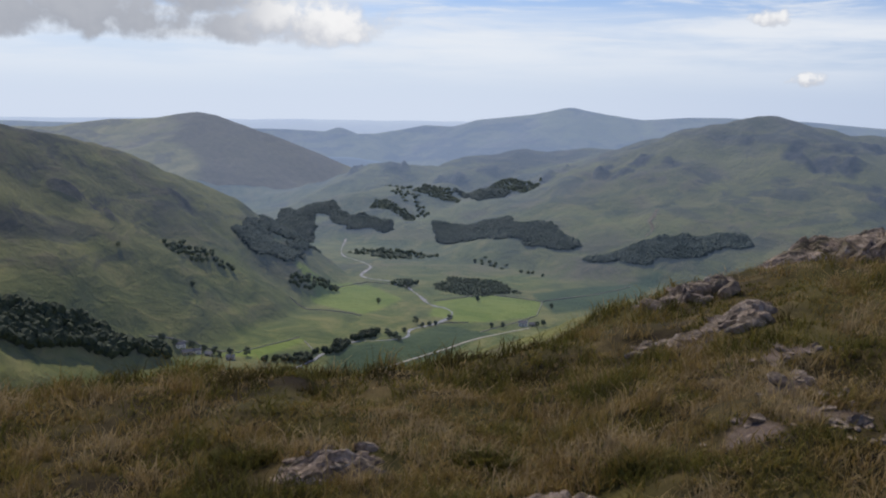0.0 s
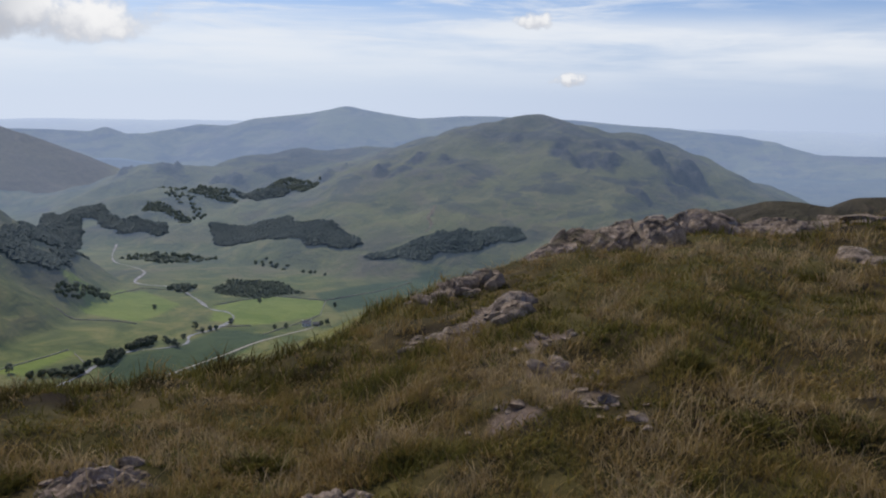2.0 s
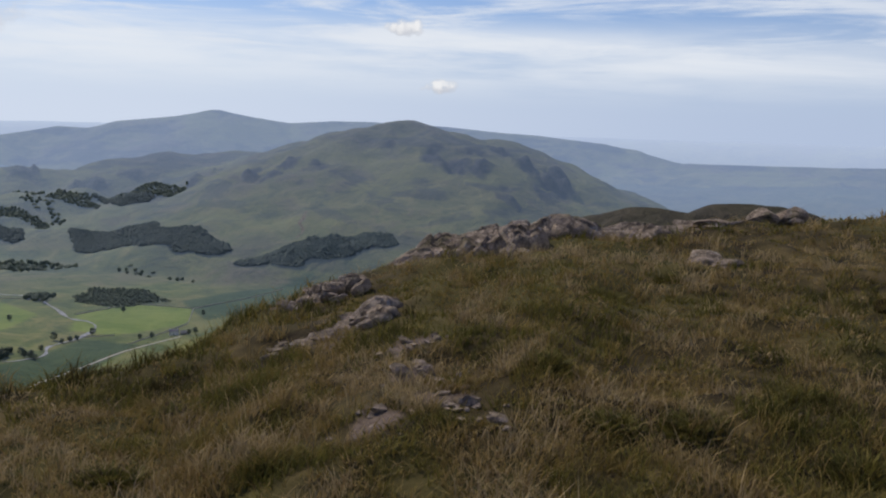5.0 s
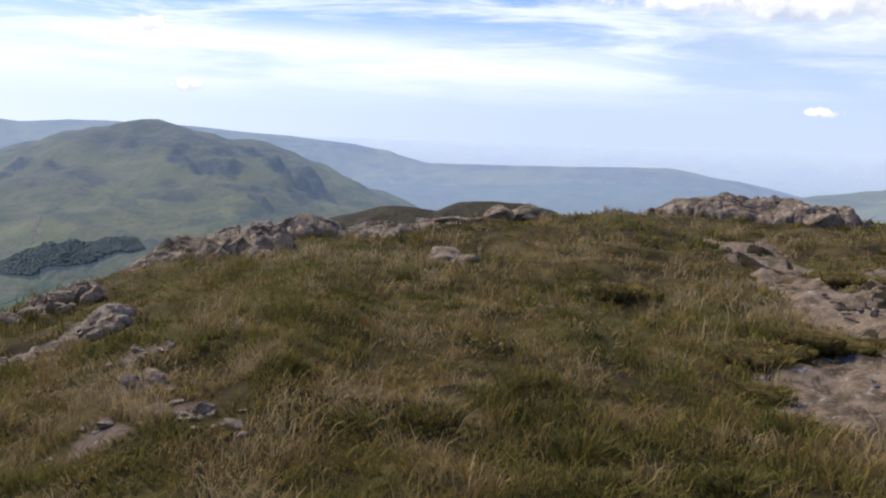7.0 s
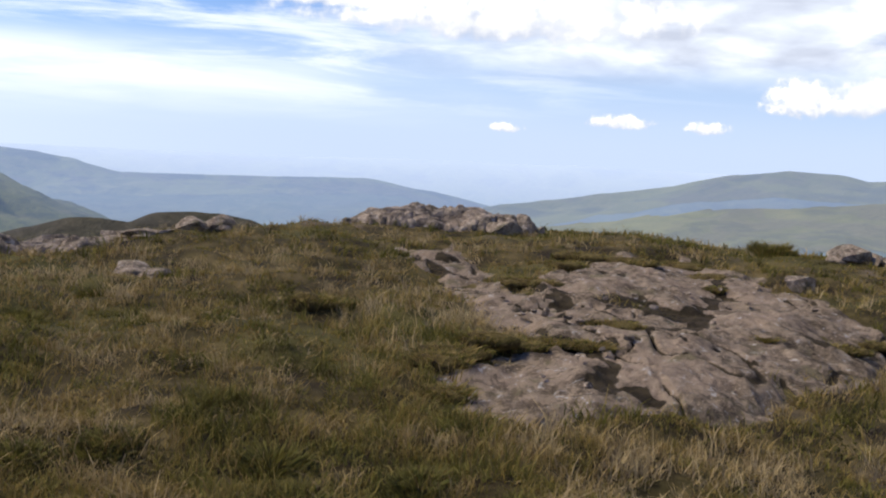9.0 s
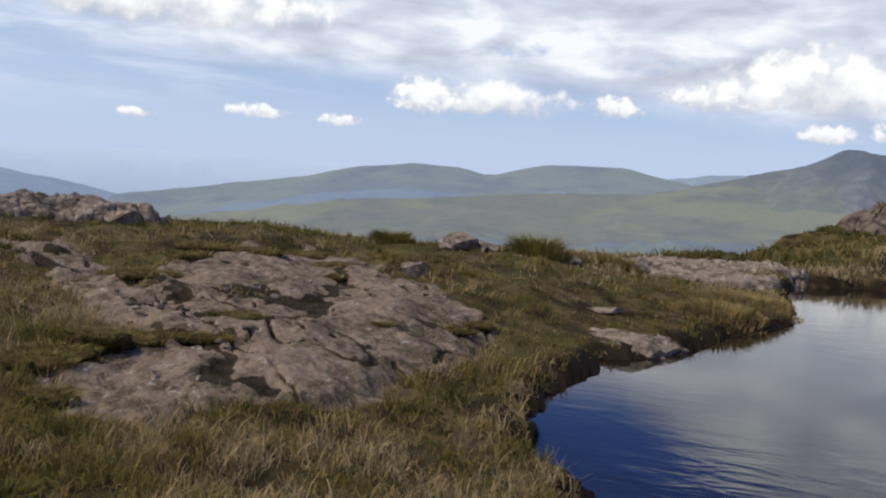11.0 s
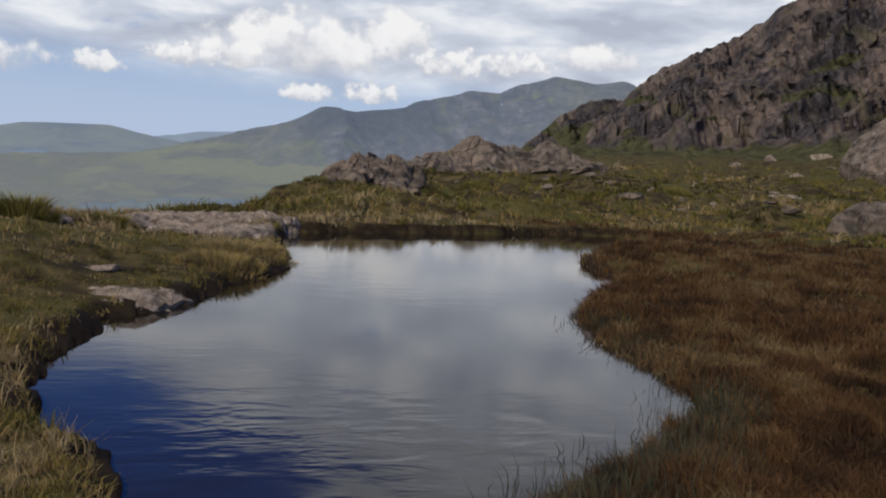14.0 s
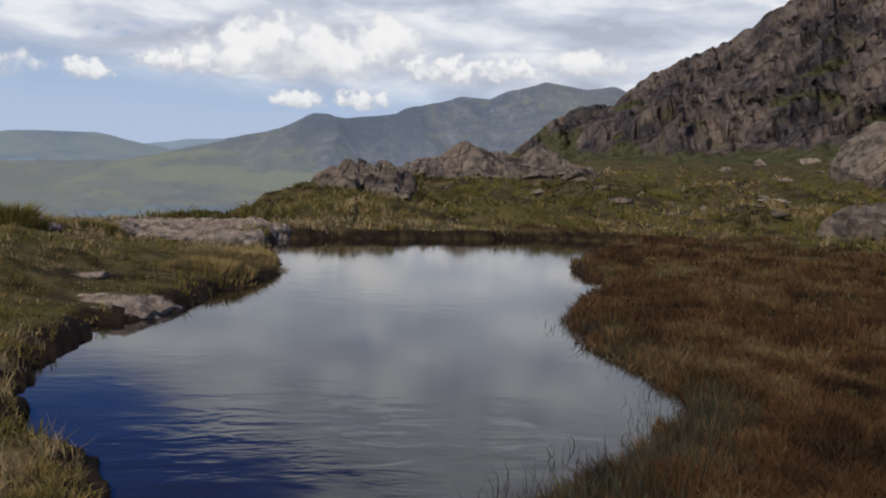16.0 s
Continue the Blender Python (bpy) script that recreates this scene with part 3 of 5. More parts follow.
def water_material():
    m, n, bsdf, p = material("peaty_water", 0.06)
    bsdf.inputs["IOR"].default_value = 1.33
    bsdf.inputs["Specular IOR Level"].default_value = 0.5
    long = n.add("ShaderNodeMapping", {"Vector": p, "Rotation": (0, 0, radians(12)), "Scale": (1.0, 0.42, 1.0)}).outputs[0]
    lee = n.add("ShaderNodeVectorMath", {0: p}, operation="LENGTH").outputs["Value"]
    open_water = n.step(lee, 20.0, 14.0)
    calm = n.math("MULTIPLY", n.step(n.noise(p, 0.22, 2), 0.45, 0.70), open_water)
    breeze = n.add("ShaderNodeVectorMath", {0: p, 1: (*spot(103, 5.9), WATER)}, operation="DISTANCE").outputs["Value"]
    breeze = n.math("MULTIPLY", n.step(breeze, 2.8, 0.4), n.step(n.noise(p, 0.9, 2), 0.40, 0.60))
    strong = n.math("ADD", n.math("ADD", n.math("MULTIPLY", calm, 0.55), n.math("ADD", n.math("MULTIPLY", open_water, 0.085), 0.012)), n.math("MULTIPLY", breeze, 2.8))
    ripple = n.math("MULTIPLY", n.noise(long, 4.5, 3, 0.5, 0.5), strong)
    fine = n.math("MULTIPLY", n.noise(long, 14.0, 2), n.math("ADD", n.math("MULTIPLY", open_water, 0.09), 0.010))
    finish(n, bsdf, (0.012, 0.009, 0.006), n.math("ADD", ripple, fine), 0.07, 0.05)
    return m


TURF = turf_material()
FELL = fell_material("hill_grazing")
FELL_HAZE = fell_material("painted_haze_fells", None, 1.0, 1.0, True)
# far ranges: painted haze as emission (r, g, b, strength) over a darkened base
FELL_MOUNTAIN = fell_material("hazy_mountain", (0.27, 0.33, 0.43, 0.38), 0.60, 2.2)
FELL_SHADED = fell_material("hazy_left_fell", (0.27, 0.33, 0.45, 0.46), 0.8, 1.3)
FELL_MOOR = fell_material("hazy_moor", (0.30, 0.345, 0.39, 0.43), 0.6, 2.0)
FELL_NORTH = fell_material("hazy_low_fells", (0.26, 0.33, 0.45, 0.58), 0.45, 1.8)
FELL_LAST = fell_material("hazy_blue_hills", (0.265, 0.36, 0.56, 0.68), 0.5, 1.5)
FELL_EDGE = fell_material("hazy_horizon_plain", (0.27, 0.36, 0.54, 0.86), 0.3, 2.0, False, (0.56, 0.67, 0.90))
ROCK = rock_material("weathered_rock", (0.090, 0.069, 0.048), (0.305, 0.240, 0.172), 0.5, 1.0, None, 0.5)
CRAG_ROCK = rock_material("dark_crag_rock", (0.019, 0.016, 0.015), (0.069, 0.057, 0.052), 0.2, 7.0, "grassy", 1.0, (0.040, 0.038, 0.016))
KNOLL_ROCK = rock_material("mossy_knoll_rock", (0.038, 0.030, 0.023), (0.168, 0.132, 0.096), 0.30, 3.0, None, 1.0)
SLAB_ROCK = rock_material("bedrock_slab", (0.066, 0.048, 0.030), (0.205, 0.154, 0.103), 0.62, 0.7, "hollow", 0.25, (0.024, 0.018, 0.010))
WATER_M = water_material()
GRASS_M = blade_material("moor_grass_blades", [(0.02, (0.034, 0.030, 0.008)), (0.20, (0.086, 0.092, 0.017)), (0.40, (0.152, 0.128, 0.027)), (0.56, (0.205, 0.146, 0.040)), (0.74, (0.275, 0.190, 0.078)), (0.95, (0.38, 0.285, 0.145))], (0.31, 0.225, 0.080))
SEDGE_M = blade_material("rusty_sedge_blades", [(0.1, (0.022, 0.014, 0.009)), (0.35, (0.064, 0.031, 0.014)), (0.55, (0.110, 0.056, 0.021)), (0.75, (0.152, 0.089, 0.034)), (0.95, (0.200, 0.138, 0.062))], (0.175, 0.100, 0.042))
RUSH_M = blade_material("rush_stems", [(0.2, (0.028, 0.030, 0.017)), (0.5, (0.052, 0.051, 0.028)), (0.8, (0.095, 0.082, 0.048))], (0.13, 0.105, 0.055))


def moss_material():
    m, n, bsdf, p = material("brown_moss")
    mid, fine = n.noise(p, 9.0, 5, 0.65), n.noise(p, 60.0, 4, 0.7)
    col = n.ramp(mid, [(0.36, (0.046, 0.030, 0.012)), (0.5, (0.095, 0.068, 0.022)), (0.64, (0.150, 0.112, 0.038))])
    finish(n, bsdf, col, n.math("ADD", mid, n.math("MULTIPLY", fine, 0.6)), 1.0, 0.03)
    return m


MOSS_M = moss_material()

# ---- mesh helpers ----


def mesh_of(name, verts, faces_by_size, mats=(), smooth_faces=False, attrs=None, indices=None):
    """A mesh from arrays: faces_by_size holds one array of corner rows for each number of corners."""
    me = bpy.data.meshes.new(name)
    verts = np.asarray(verts, np.float32)
    groups = [np.asarray(f, np.int32) for f in faces_by_size if len(f)]
    loops = np.concatenate([f.ravel() for f in groups])
    sizes = np.concatenate([np.full(len(f), f.shape[1], np.int32) for f in groups])
    me.vertices.add(len(verts))
    me.vertices.foreach_set("co", verts.ravel())
    me.loops.add(len(loops))
    me.loops.foreach_set("vertex_index", loops)
    me.polygons.add(len(sizes))
    me.polygons.foreach_set("loop_start", np.concatenate([[0], np.cumsum(sizes)[:-1]]).astype(np.int32))
    me.polygons.foreach_set("use_smooth", np.full(len(sizes), smooth_faces))
    for m in mats:
        me.materials.append(m)
    if indices is not None:
        me.polygons.foreach_set("material_index", np.asarray(indices, np.int32))
    me.update(calc_edges=True)
    for key, values in (attrs or {}).items():
        at = me.attributes.new(key, "FLOAT", "POINT")
        at.data.foreach_set("value", np.asarray(values, np.float32))
    return me


def grid_faces(rows, cols, wrap=False):
    i, j = np.meshgrid(np.arange(rows - 1), np.arange(cols if wrap else cols - 1), indexing="ij")
    k = (j + 1) % cols
    return np.stack([i * cols + j, i * cols + k, (i + 1) * cols + k, (i + 1) * cols + j], -1).reshape(-1, 4)


# ---- the land ----
AZ_COLS = np.concatenate([np.linspace(-34, 134, 800), np.linspace(136, 324, 64)])


# enclosed meadows on the valley floor, as corners in metres
MEADOWS = [[(-8, 1499), (75, 1551), (163, 1499), (143, 1390), (42, 1356), (-15, 1393)], [(-123, 1152), (-56, 1205), (56, 1294), (30, 1200), (-60, 1080)], [(-270, 1126), (-183, 1226), (-173, 1209), (-215, 1124)], [(-205, 1480), (-128, 1640), (-60, 1516), (-113, 1385)], [(-239, 1546), (-158, 1662), (-128, 1600), (-190, 1500)]]
# dark green fields; the second paints shade into grazing below the fell
DARK_FIELDS = [[(-139, 1062), (-128, 1200), (-58, 1238), (2, 1340), (72, 1290), (16, 1176), (-51, 1092)], [(150, 1560), (260, 1640), (400, 1690), (330, 1560), (230, 1440), (170, 1400)]]


# worn earth: compass turn, distance, reach
WORN = [(20.4, 6.0, 0.25), (21.0, 5.3, 0.25), (23.0, 4.8, 0.26), (25.0, 4.6, 0.26), (18.4, 4.5, 0.2), (14.5, 6.8, 0.3), (17.5, 6.9, 0.3), (-6.5, 4.5, 0.2), (7.5, 4.0, 0.2), (37.4, 9.9, 0.35)]


def land_sheet(name, rings, mats, turf_to=0.0, middle=False, cols=AZ_COLS, wrap=True):
    az = np.radians(cols)
    r = np.asarray(rings)[:, None]
    x, y = (r * np.sin(az)).ravel(), (r * np.cos(az)).ravel()
    z = ground_z(x, y)
    rr, aa = np.hypot(x, y), np.degrees(np.arctan2(x, y))
    # the crag has a face of its own, in front of this
    foot = np.interp(aa, [109, 114, 120, 125, 135], [1.8, 1.8, 2.2, 3.0, 3.4])
    z = z - 7 * smooth(z, foot - 0.5, foot + 2) * smooth(aa, 106.9, 107.6) * smooth(aa, 134, 133) * smooth(rr, 95, 105) * smooth(rr, 180, 176)
    floor = smooth(z, -272, -294) * smooth(rr, 900, 1000) * smooth(rr, 3300, 2600) * smooth(aa, 32, 24)
    moor = smooth(rr, 900, 1200) * smooth(rr, 3000, 2900) * smooth(aa, 58, 66) * 0.22
    lower = 0.85 * smooth(z, -130, -270) * smooth(rr, 900, 1100) * (0.5 + 0.5 * fbm(x, y, 220, 3, 61))
    pasture = np.clip(np.maximum(np.maximum(floor * (0.7 + 0.5 * fbm(x, y, 140, 3, 62)), moor), lower), 0, 1)
    meadow = np.zeros(len(x))
    for corners in MEADOWS:
        far = (rr > 800) & (rr < 2600)
        meadow[far] = np.maximum(meadow[far], smooth(off_outline(x[far], y[far], np.array(corners)), 4.0, -4.0))
    dark_field = np.zeros(len(x))
    for corners in DARK_FIELDS:
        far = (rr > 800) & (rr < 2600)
        dark_field[far] = np.maximum(dark_field[far], smooth(off_outline(x[far], y[far], np.array(corners)), 5.0, -5.0))
    # heather on the dark ridge; cloud shade painted on the upper left fell
    heath_and_shade = smooth(z, -110, -70) * smooth(rr, 560, 620) * smooth(rr, 890, 860) * smooth(aa, 24, 28) * smooth(aa, 50, 46) * 0.9 + np.clip(0.30 * smooth(z, -190, -50) * smooth(rr, 900, 1000) * smooth(aa, -6, -10) * (0.8 + 0.7 * fbm(x, y, 170, 3, 164)), 0, 0.7)
    cliff = crag_cover(x, y)
    bare = 0.6 * smooth(fbm(x, y, 1.6, 4, 63), 0.95, 1.25) * smooth(rr, 30, 15)
    for ba, br, bs in WORN:
        bs = bs * 0.6
        bx, by = spot(ba, br)
        bare = np.maximum(bare, smooth(np.hypot(x - bx, y - by) + 0.12 * fbm(x, y, 0.3, 2, 64), bs, bs * 0.4))
    verts, faces = np.stack([x, y, z], -1), grid_faces(len(rings), len(cols), wrap)[:, ::-1]
    tris = np.zeros((0, 3), int)
    rocky = np.clip(smooth(rr, 2950, 3050) * smooth(aa, 90, 97) + 0.35 * smooth(z, -170, -60) * smooth(aa, -8, -2) * smooth(rr, 1500, 1700) * smooth(aa, 34, 28), 0, 1)
    peat, close = np.zeros(len(x)), rr < 40
    if close.any():
        peat[close] = smooth(np.abs(off_outline(x[close], y[close], SHORE_XY) - 0.02), 0.30 - 0.12 * smooth(rr[close], 16, 18), 0.16 - 0.05 * smooth(rr[close], 16, 18))
    attrs = {"peat": peat, "dark_field": dark_field, "heath_and_shade": heath_and_shade, "cliff": cliff, "rocky": rocky, "pasture": pasture, "meadow": meadow, "bare": bare}
    if middle:
        verts = np.vstack([verts, [0, 0, 0]])
        k = np.arange(len(AZ_COLS))
        tris = np.stack([np.full(len(k), len(verts) - 1), (k + 1) % len(k), k], -1)
        attrs = {key: np.append(v, 0) for key, v in attrs.items()}
    rings_mid = np.repeat(np.asarray(rings)[:-1], len(cols) - (not wrap))
    index = np.concatenate([(rings_mid > turf_to) * (len(mats) - 1), np.zeros(len(tris))])
    return new(name, mesh_of(name, verts, [faces, tris], mats, True, attrs, index))


RINGS_NEAR = np.concatenate([np.geomspace(0.4, 16, 165)[:-1], np.linspace(16, 29, 80)[:-1], np.geomspace(29, 900, 92)])
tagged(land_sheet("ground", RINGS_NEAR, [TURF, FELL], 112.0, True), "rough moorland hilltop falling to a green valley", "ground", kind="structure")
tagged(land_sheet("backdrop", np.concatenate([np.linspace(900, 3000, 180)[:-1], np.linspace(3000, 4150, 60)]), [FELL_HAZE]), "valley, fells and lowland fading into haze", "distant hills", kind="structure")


def far_range(name, mat, label, az, rings, rocky=0.0):
    """One far ridge, standing out of the plain."""
    n, k = len(rings), max(60, int((az[1] - az[0]) * 7))
    cols, rings = np.radians(np.linspace(*az, k)), np.asarray(rings)[:, None]
    x, y = (rings * np.sin(cols)).ravel(), (rings * np.cos(cols)).ravel()
    z = ground_z(x, y)
    h = hill(x, y, *HILLS[name], 40 + 7 * list(HILLS).index(name))
    faces = grid_faces(n, k)[:, ::-1]
    faces = faces[(z[faces] - h[faces] < 12.0).all(axis=1)]
    if not len(faces):
        return None
    used, inv = np.unique(faces, return_inverse=True)
    attrs = {key: np.zeros(len(used)) for key in ("pasture", "meadow", "dark_field")}
    aa = np.degrees(np.arctan2(x, y))[used]
    # cloud shadow painted as a dark patch on the far left fell
    attrs["heath_and_shade"] = (0.85 * smooth(aa + 2.2 * fbm(x[used], y[used], 420, 3, 151), -15.6, -14.2) * smooth(aa, -5.0, -6.5)) if name == "far_left_fell" else np.zeros(len(used))
    attrs["cliff"] = rocky * smooth(h[used] + 50 * fbm(x[used], y[used], 260, 3, 152), 20, 90) * smooth(np.abs(aa - 100.0), 5.0, 2.6)
    attrs["rocky"] = rocky * smooth(h[used], -160, -40) * (0.55 + 0.6 * smooth(np.abs(aa - 104), 8, 5))
    me = mesh_of("backdrop", np.stack([x, y, z + 1.2 + 0.1 * list(HILLS).index(name) - 3.2 * smooth(z - h, 3.0, 12.0)], -1)[used], [inv.reshape(-1, 4)], [mat], True, attrs)
    return tagged(new("backdrop", me), label, "distant hills", kind="structure")


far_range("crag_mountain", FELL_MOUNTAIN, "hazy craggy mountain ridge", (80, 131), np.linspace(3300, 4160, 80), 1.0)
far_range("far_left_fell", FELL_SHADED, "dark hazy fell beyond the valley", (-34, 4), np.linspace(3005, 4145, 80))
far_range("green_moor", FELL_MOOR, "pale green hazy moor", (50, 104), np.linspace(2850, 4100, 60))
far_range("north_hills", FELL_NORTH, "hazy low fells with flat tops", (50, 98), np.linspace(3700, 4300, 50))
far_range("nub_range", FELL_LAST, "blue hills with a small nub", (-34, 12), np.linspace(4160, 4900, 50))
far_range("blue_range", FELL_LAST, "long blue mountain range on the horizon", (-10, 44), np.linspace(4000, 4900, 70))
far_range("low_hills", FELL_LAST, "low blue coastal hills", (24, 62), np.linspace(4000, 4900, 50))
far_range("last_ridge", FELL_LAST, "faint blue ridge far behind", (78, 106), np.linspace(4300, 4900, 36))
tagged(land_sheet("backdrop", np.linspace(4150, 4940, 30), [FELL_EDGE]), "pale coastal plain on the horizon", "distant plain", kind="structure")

# the tarn
centre = SHORE_XY.mean(axis=0)
ring = centre + (SHORE_XY - centre) * (1 + 0.6 / np.linalg.norm(SHORE_XY - centre, axis=1)[:, None])
water = bpy.data.meshes.new("water")
bm = bmesh.new()
bm.faces.new([bm.verts.new((x, y, WATER)) for x, y in ring])
bmesh.ops.triangulate(bm, faces=bm.faces[:])
bmesh.ops.recalc_face_normals(bm, faces=bm.faces[:])
if bm.faces[0].normal.z < 0:
    bmesh.ops.reverse_faces(bm, faces=bm.faces[:])
bm.to_mesh(water)
bm.free()
water.materials.append(WATER_M)
tagged(new("water", water), "dark still tarn water reflecting the clouds", "water", kind="structure")

# ---- rocks ----


def chiselled(rng, size, planes=24, level=4, rough=0.022):
    """A broken block of rock: a ball cut by many planes, then roughened."""
    bm = bmesh.new()
    bmesh.ops.create_icosphere(bm, subdivisions=level, radius=1.0)
    v = np.array([p.co[:] for p in bm.verts])
    f = np.array([[p.index for p in q.verts] for q in bm.faces])
    bm.free()
    for _ in range(planes):
        d = rng.normal(size=3)
        d /= np.linalg.norm(d)
        cut = rng.uniform(0.42, 0.80)
        over = v @ d - cut
        v = v - np.where(over > 0, over, 0)[:, None] * d
    n = v / np.linalg.norm(v, axis=1)[:, None]
    s = rng.uniform(0, 90)
    v = v + n * (rough * fbm(v[:, 0] * 4 + v[:, 2] * 2.3 + s, v[:, 1] * 4 - v[:, 2] * 5.7, 1.0, 4, 3, 0.65))[:, None]
    return v * np.asarray(size), f


def land_at(x, y):
    return float(ground_z(np.array([x]), np.array([y]))[0])


ROCKS = []  # x, y, reach of each block, where no grass grows


def rock_at(name, x, y, size, seed, turn=0.0, sink=0.25, mat=ROCK, parent=None, level=4, tilt=0.0, planes=24):
    rng = np.random.default_rng(seed)
    v, f = chiselled(rng, size, planes, level)
    ob = new(name, mesh_of(name, v, [f], [mat]))
    ob.matrix_world = pose(x, y, land_at(x, y) + size[2] * (0.62 - 1.6 * sink), tilt, tilt * 0.5, turn)
    ROCKS.append((x, y, 0.8 * max(size[0], size[1])))
    if parent is not None:
        ob.parent = parent
        ob.matrix_parent_inverse = Matrix.Translation(parent.location).inverted()
    return ob


def bed(a, r, wide, deep, high, seed, parent, mat=ROCK, n=110):
    """Bedrock that breaks the turf as one low, stepped and fractured hump."""
    x0, y0 = spot(a, r)
    u, v = np.meshgrid(np.linspace(-1.15, 1.15, n), np.linspace(-1.15, 1.15, n), indexing="ij")
    u, v = u.ravel(), v.ravel()
    ca, sa = math.cos(radians(-a)), math.sin(radians(-a))
    px, py = u * wide, v * deep
    x, y = x0 + px * ca - py * sa, y0 + px * sa + py * ca
    s = 0.45 * min(wide, deep) + 0.2
    rho = np.hypot(u, v) + 0.16 * fbm(px, py, s, 4, seed, 0.6)
    p = np.clip(1 - np.clip(rho, 0, 1.2) ** 2.0, 0, 1) ** (0.5 if high > 0.3 else 0.75)
    st = fbm(px * 0.6 + py * 0.3, py * 1.4, s, 3, seed + 1) * 2.6
    st = (np.floor(st) + smooth(st - np.floor(st), 0.7, 1.0)) / 2.6
    cut = smooth(np.minimum(np.abs(fbm(px, py * 0.5, 1.3 * s, 3, seed + 2)), np.abs(fbm(px * 0.4, py, 1.7 * s, 3, seed + 3))), 0.13, 0.0)
    z = ground_z(x, y) + high * p * (0.88 + (0.36 if high < 0.25 else 0.24) * st) * (1 - 0.16 * cut) + (0.12 if high < 0.25 else 0.05) * high * fbm(px, py, 0.35 * s, 4, seed + 4, 0.58)
    z = z - 0.06 - (0.10 + 0.5 * high) * smooth(rho, 0.88, 1.08)
    faces = grid_faces(n, n)
    faces = faces[(rho[faces] < 1.1).all(axis=1)]
    used, inv = np.unique(faces, return_inverse=True)
    ob = new("block", mesh_of("block", np.stack([x, y, z], -1)[used], [inv.reshape(-1, 4)], [mat]))
    ob.parent = parent
    ob.matrix_parent_inverse = Matrix.Translation(parent.location).inverted()
    for k in np.linspace(-0.75, 0.75, 4):
        ROCKS.append((x0 + k * wide * ca, y0 + k * wide * sa, 0.9 * deep))
    return ob


def outcrop(label, blocks, seed, mat=ROCK, name="rock_outcrop", beds=(), rubble=()):
    """Blocks that break through the turf together; each block: compass turn, distance, half sizes across, along and up."""
    cx, cy = spot(*blocks[0][:2])
    base = new(name)
    base.location = (cx, cy, land_at(cx, cy))
    rng = np.random.default_rng(seed)
    for k, (a, r, wide, deep, high) in enumerate(beds):
        bed(a, r, wide, deep, high, seed * 30 + k * 7, base, mat)
    for k, (a, r, sx, sy, sz) in enumerate(blocks):
        rock_at("block", *spot(a, r), (sx, sy, sz), seed * 50 + k, rng.uniform(-25, 25) - a, 0.25, mat, base, 4 if sx / r > 0.018 else 3, rng.uniform(-9, 9))
        for _ in range(1):
            f = rng.uniform(0.35, 0.6)
            aa, rr = a + math.degrees(rng.uniform(-0.9, 0.9) * sx / r), r - rng.uniform(0.1, 0.9) * sy
            rock_at("block", *spot(aa, rr), (sx * f, sy * f, sz * f), seed * 50 + 900 + k * 2 + _, rng.uniform(-40, 40) - a, 0.2, mat, base, 3, rng.uniform(-14, 14))
    # broken pieces lying close: how many, compass turns, distances, half size
    for n, a0, a1, r0, r1, size in rubble:
        for k in range(n):
            a, r = rng.uniform(a0, a1), rng.uniform(r0, r1)
            s = size * rng.uniform(0.45, 1.25)
            rock_at("block", *spot(a, r), (s * rng.uniform(0.9, 1.7), s, s * rng.uniform(0.45, 0.9)), seed * 77 + k + int(10 * a0), rng.uniform(-30, 30) - a, 0.12, mat, base, 3 if size / r > 0.012 else 2, rng.uniform(-18, 18))
    return tagged(base, label, "rock outcrop")


def single(name, label, a, r, size, seed, mat=ROCK, category="rock", planes=24):
    return tagged(rock_at(name, *spot(a, r), size, seed, -a, 0.22, mat, None, 4 if size[0] / r > 0.018 else 2, 0.0, planes), label, category)


outcrop("jagged grey rock outcrop along the grassy brow", [(24.9, 9.8, 0.20, 0.22, 0.24), (23.7, 9.9, 0.2, 0.22, 0.22), (26.1, 9.8, 0.17, 0.22, 0.22), (21.2, 9.8, 0.22, 0.2, 0.14)], 1, beds=[(23.9, 10.1, 0.52, 0.4, 0.34), (21.6, 10.0, 0.5, 0.35, 0.25), (19.9, 9.7, 0.34, 0.3, 0.17), (26.0, 10.0, 0.34, 0.34, 0.34)], rubble=[(18, 19.0, 27.2, 9.5, 10.0, 0.13)])
outcrop("broken rock outcrop on top of the brow", [(28.4, 10.8, 0.2, 0.2, 0.2), (30.4, 11.2, 0.2, 0.2, 0.18)], 2, beds=[(29.0, 11.0, 0.6, 0.4, 0.32), (32.2, 11.7, 0.65, 0.4, 0.18), (34.6, 12.3, 0.5, 0.35, 0.14)])
outcrop("low weathered rock outcrop crowning the crest", [(57.6, 16.0, 0.45, 0.3, 0.24), (50.3, 16.4, 0.4, 0.3, 0.22)], 3, beds=[(54.2, 16.5, 1.75, 0.6, 0.43), (51.6, 16.5, 0.8, 0.5, 0.35), (57.2, 16.5, 0.8, 0.5, 0.40)])
outcrop("long low rock ledge in brown moor grass", [(17.9, 7.1, 0.14, 0.12, 0.10), (16.2, 7.0, 0.13, 0.12, 0.09)], 4, beds=[(12.4, 7.0, 0.36, 0.15, 0.10), (15.2, 7.0, 0.30, 0.18, 0.12), (17.7, 7.1, 0.28, 0.18, 0.16)], rubble=[(9, 11.0, 15.0, 6.75, 7.15, 0.075), (16, 15.2, 19.2, 6.7, 7.3, 0.085)])
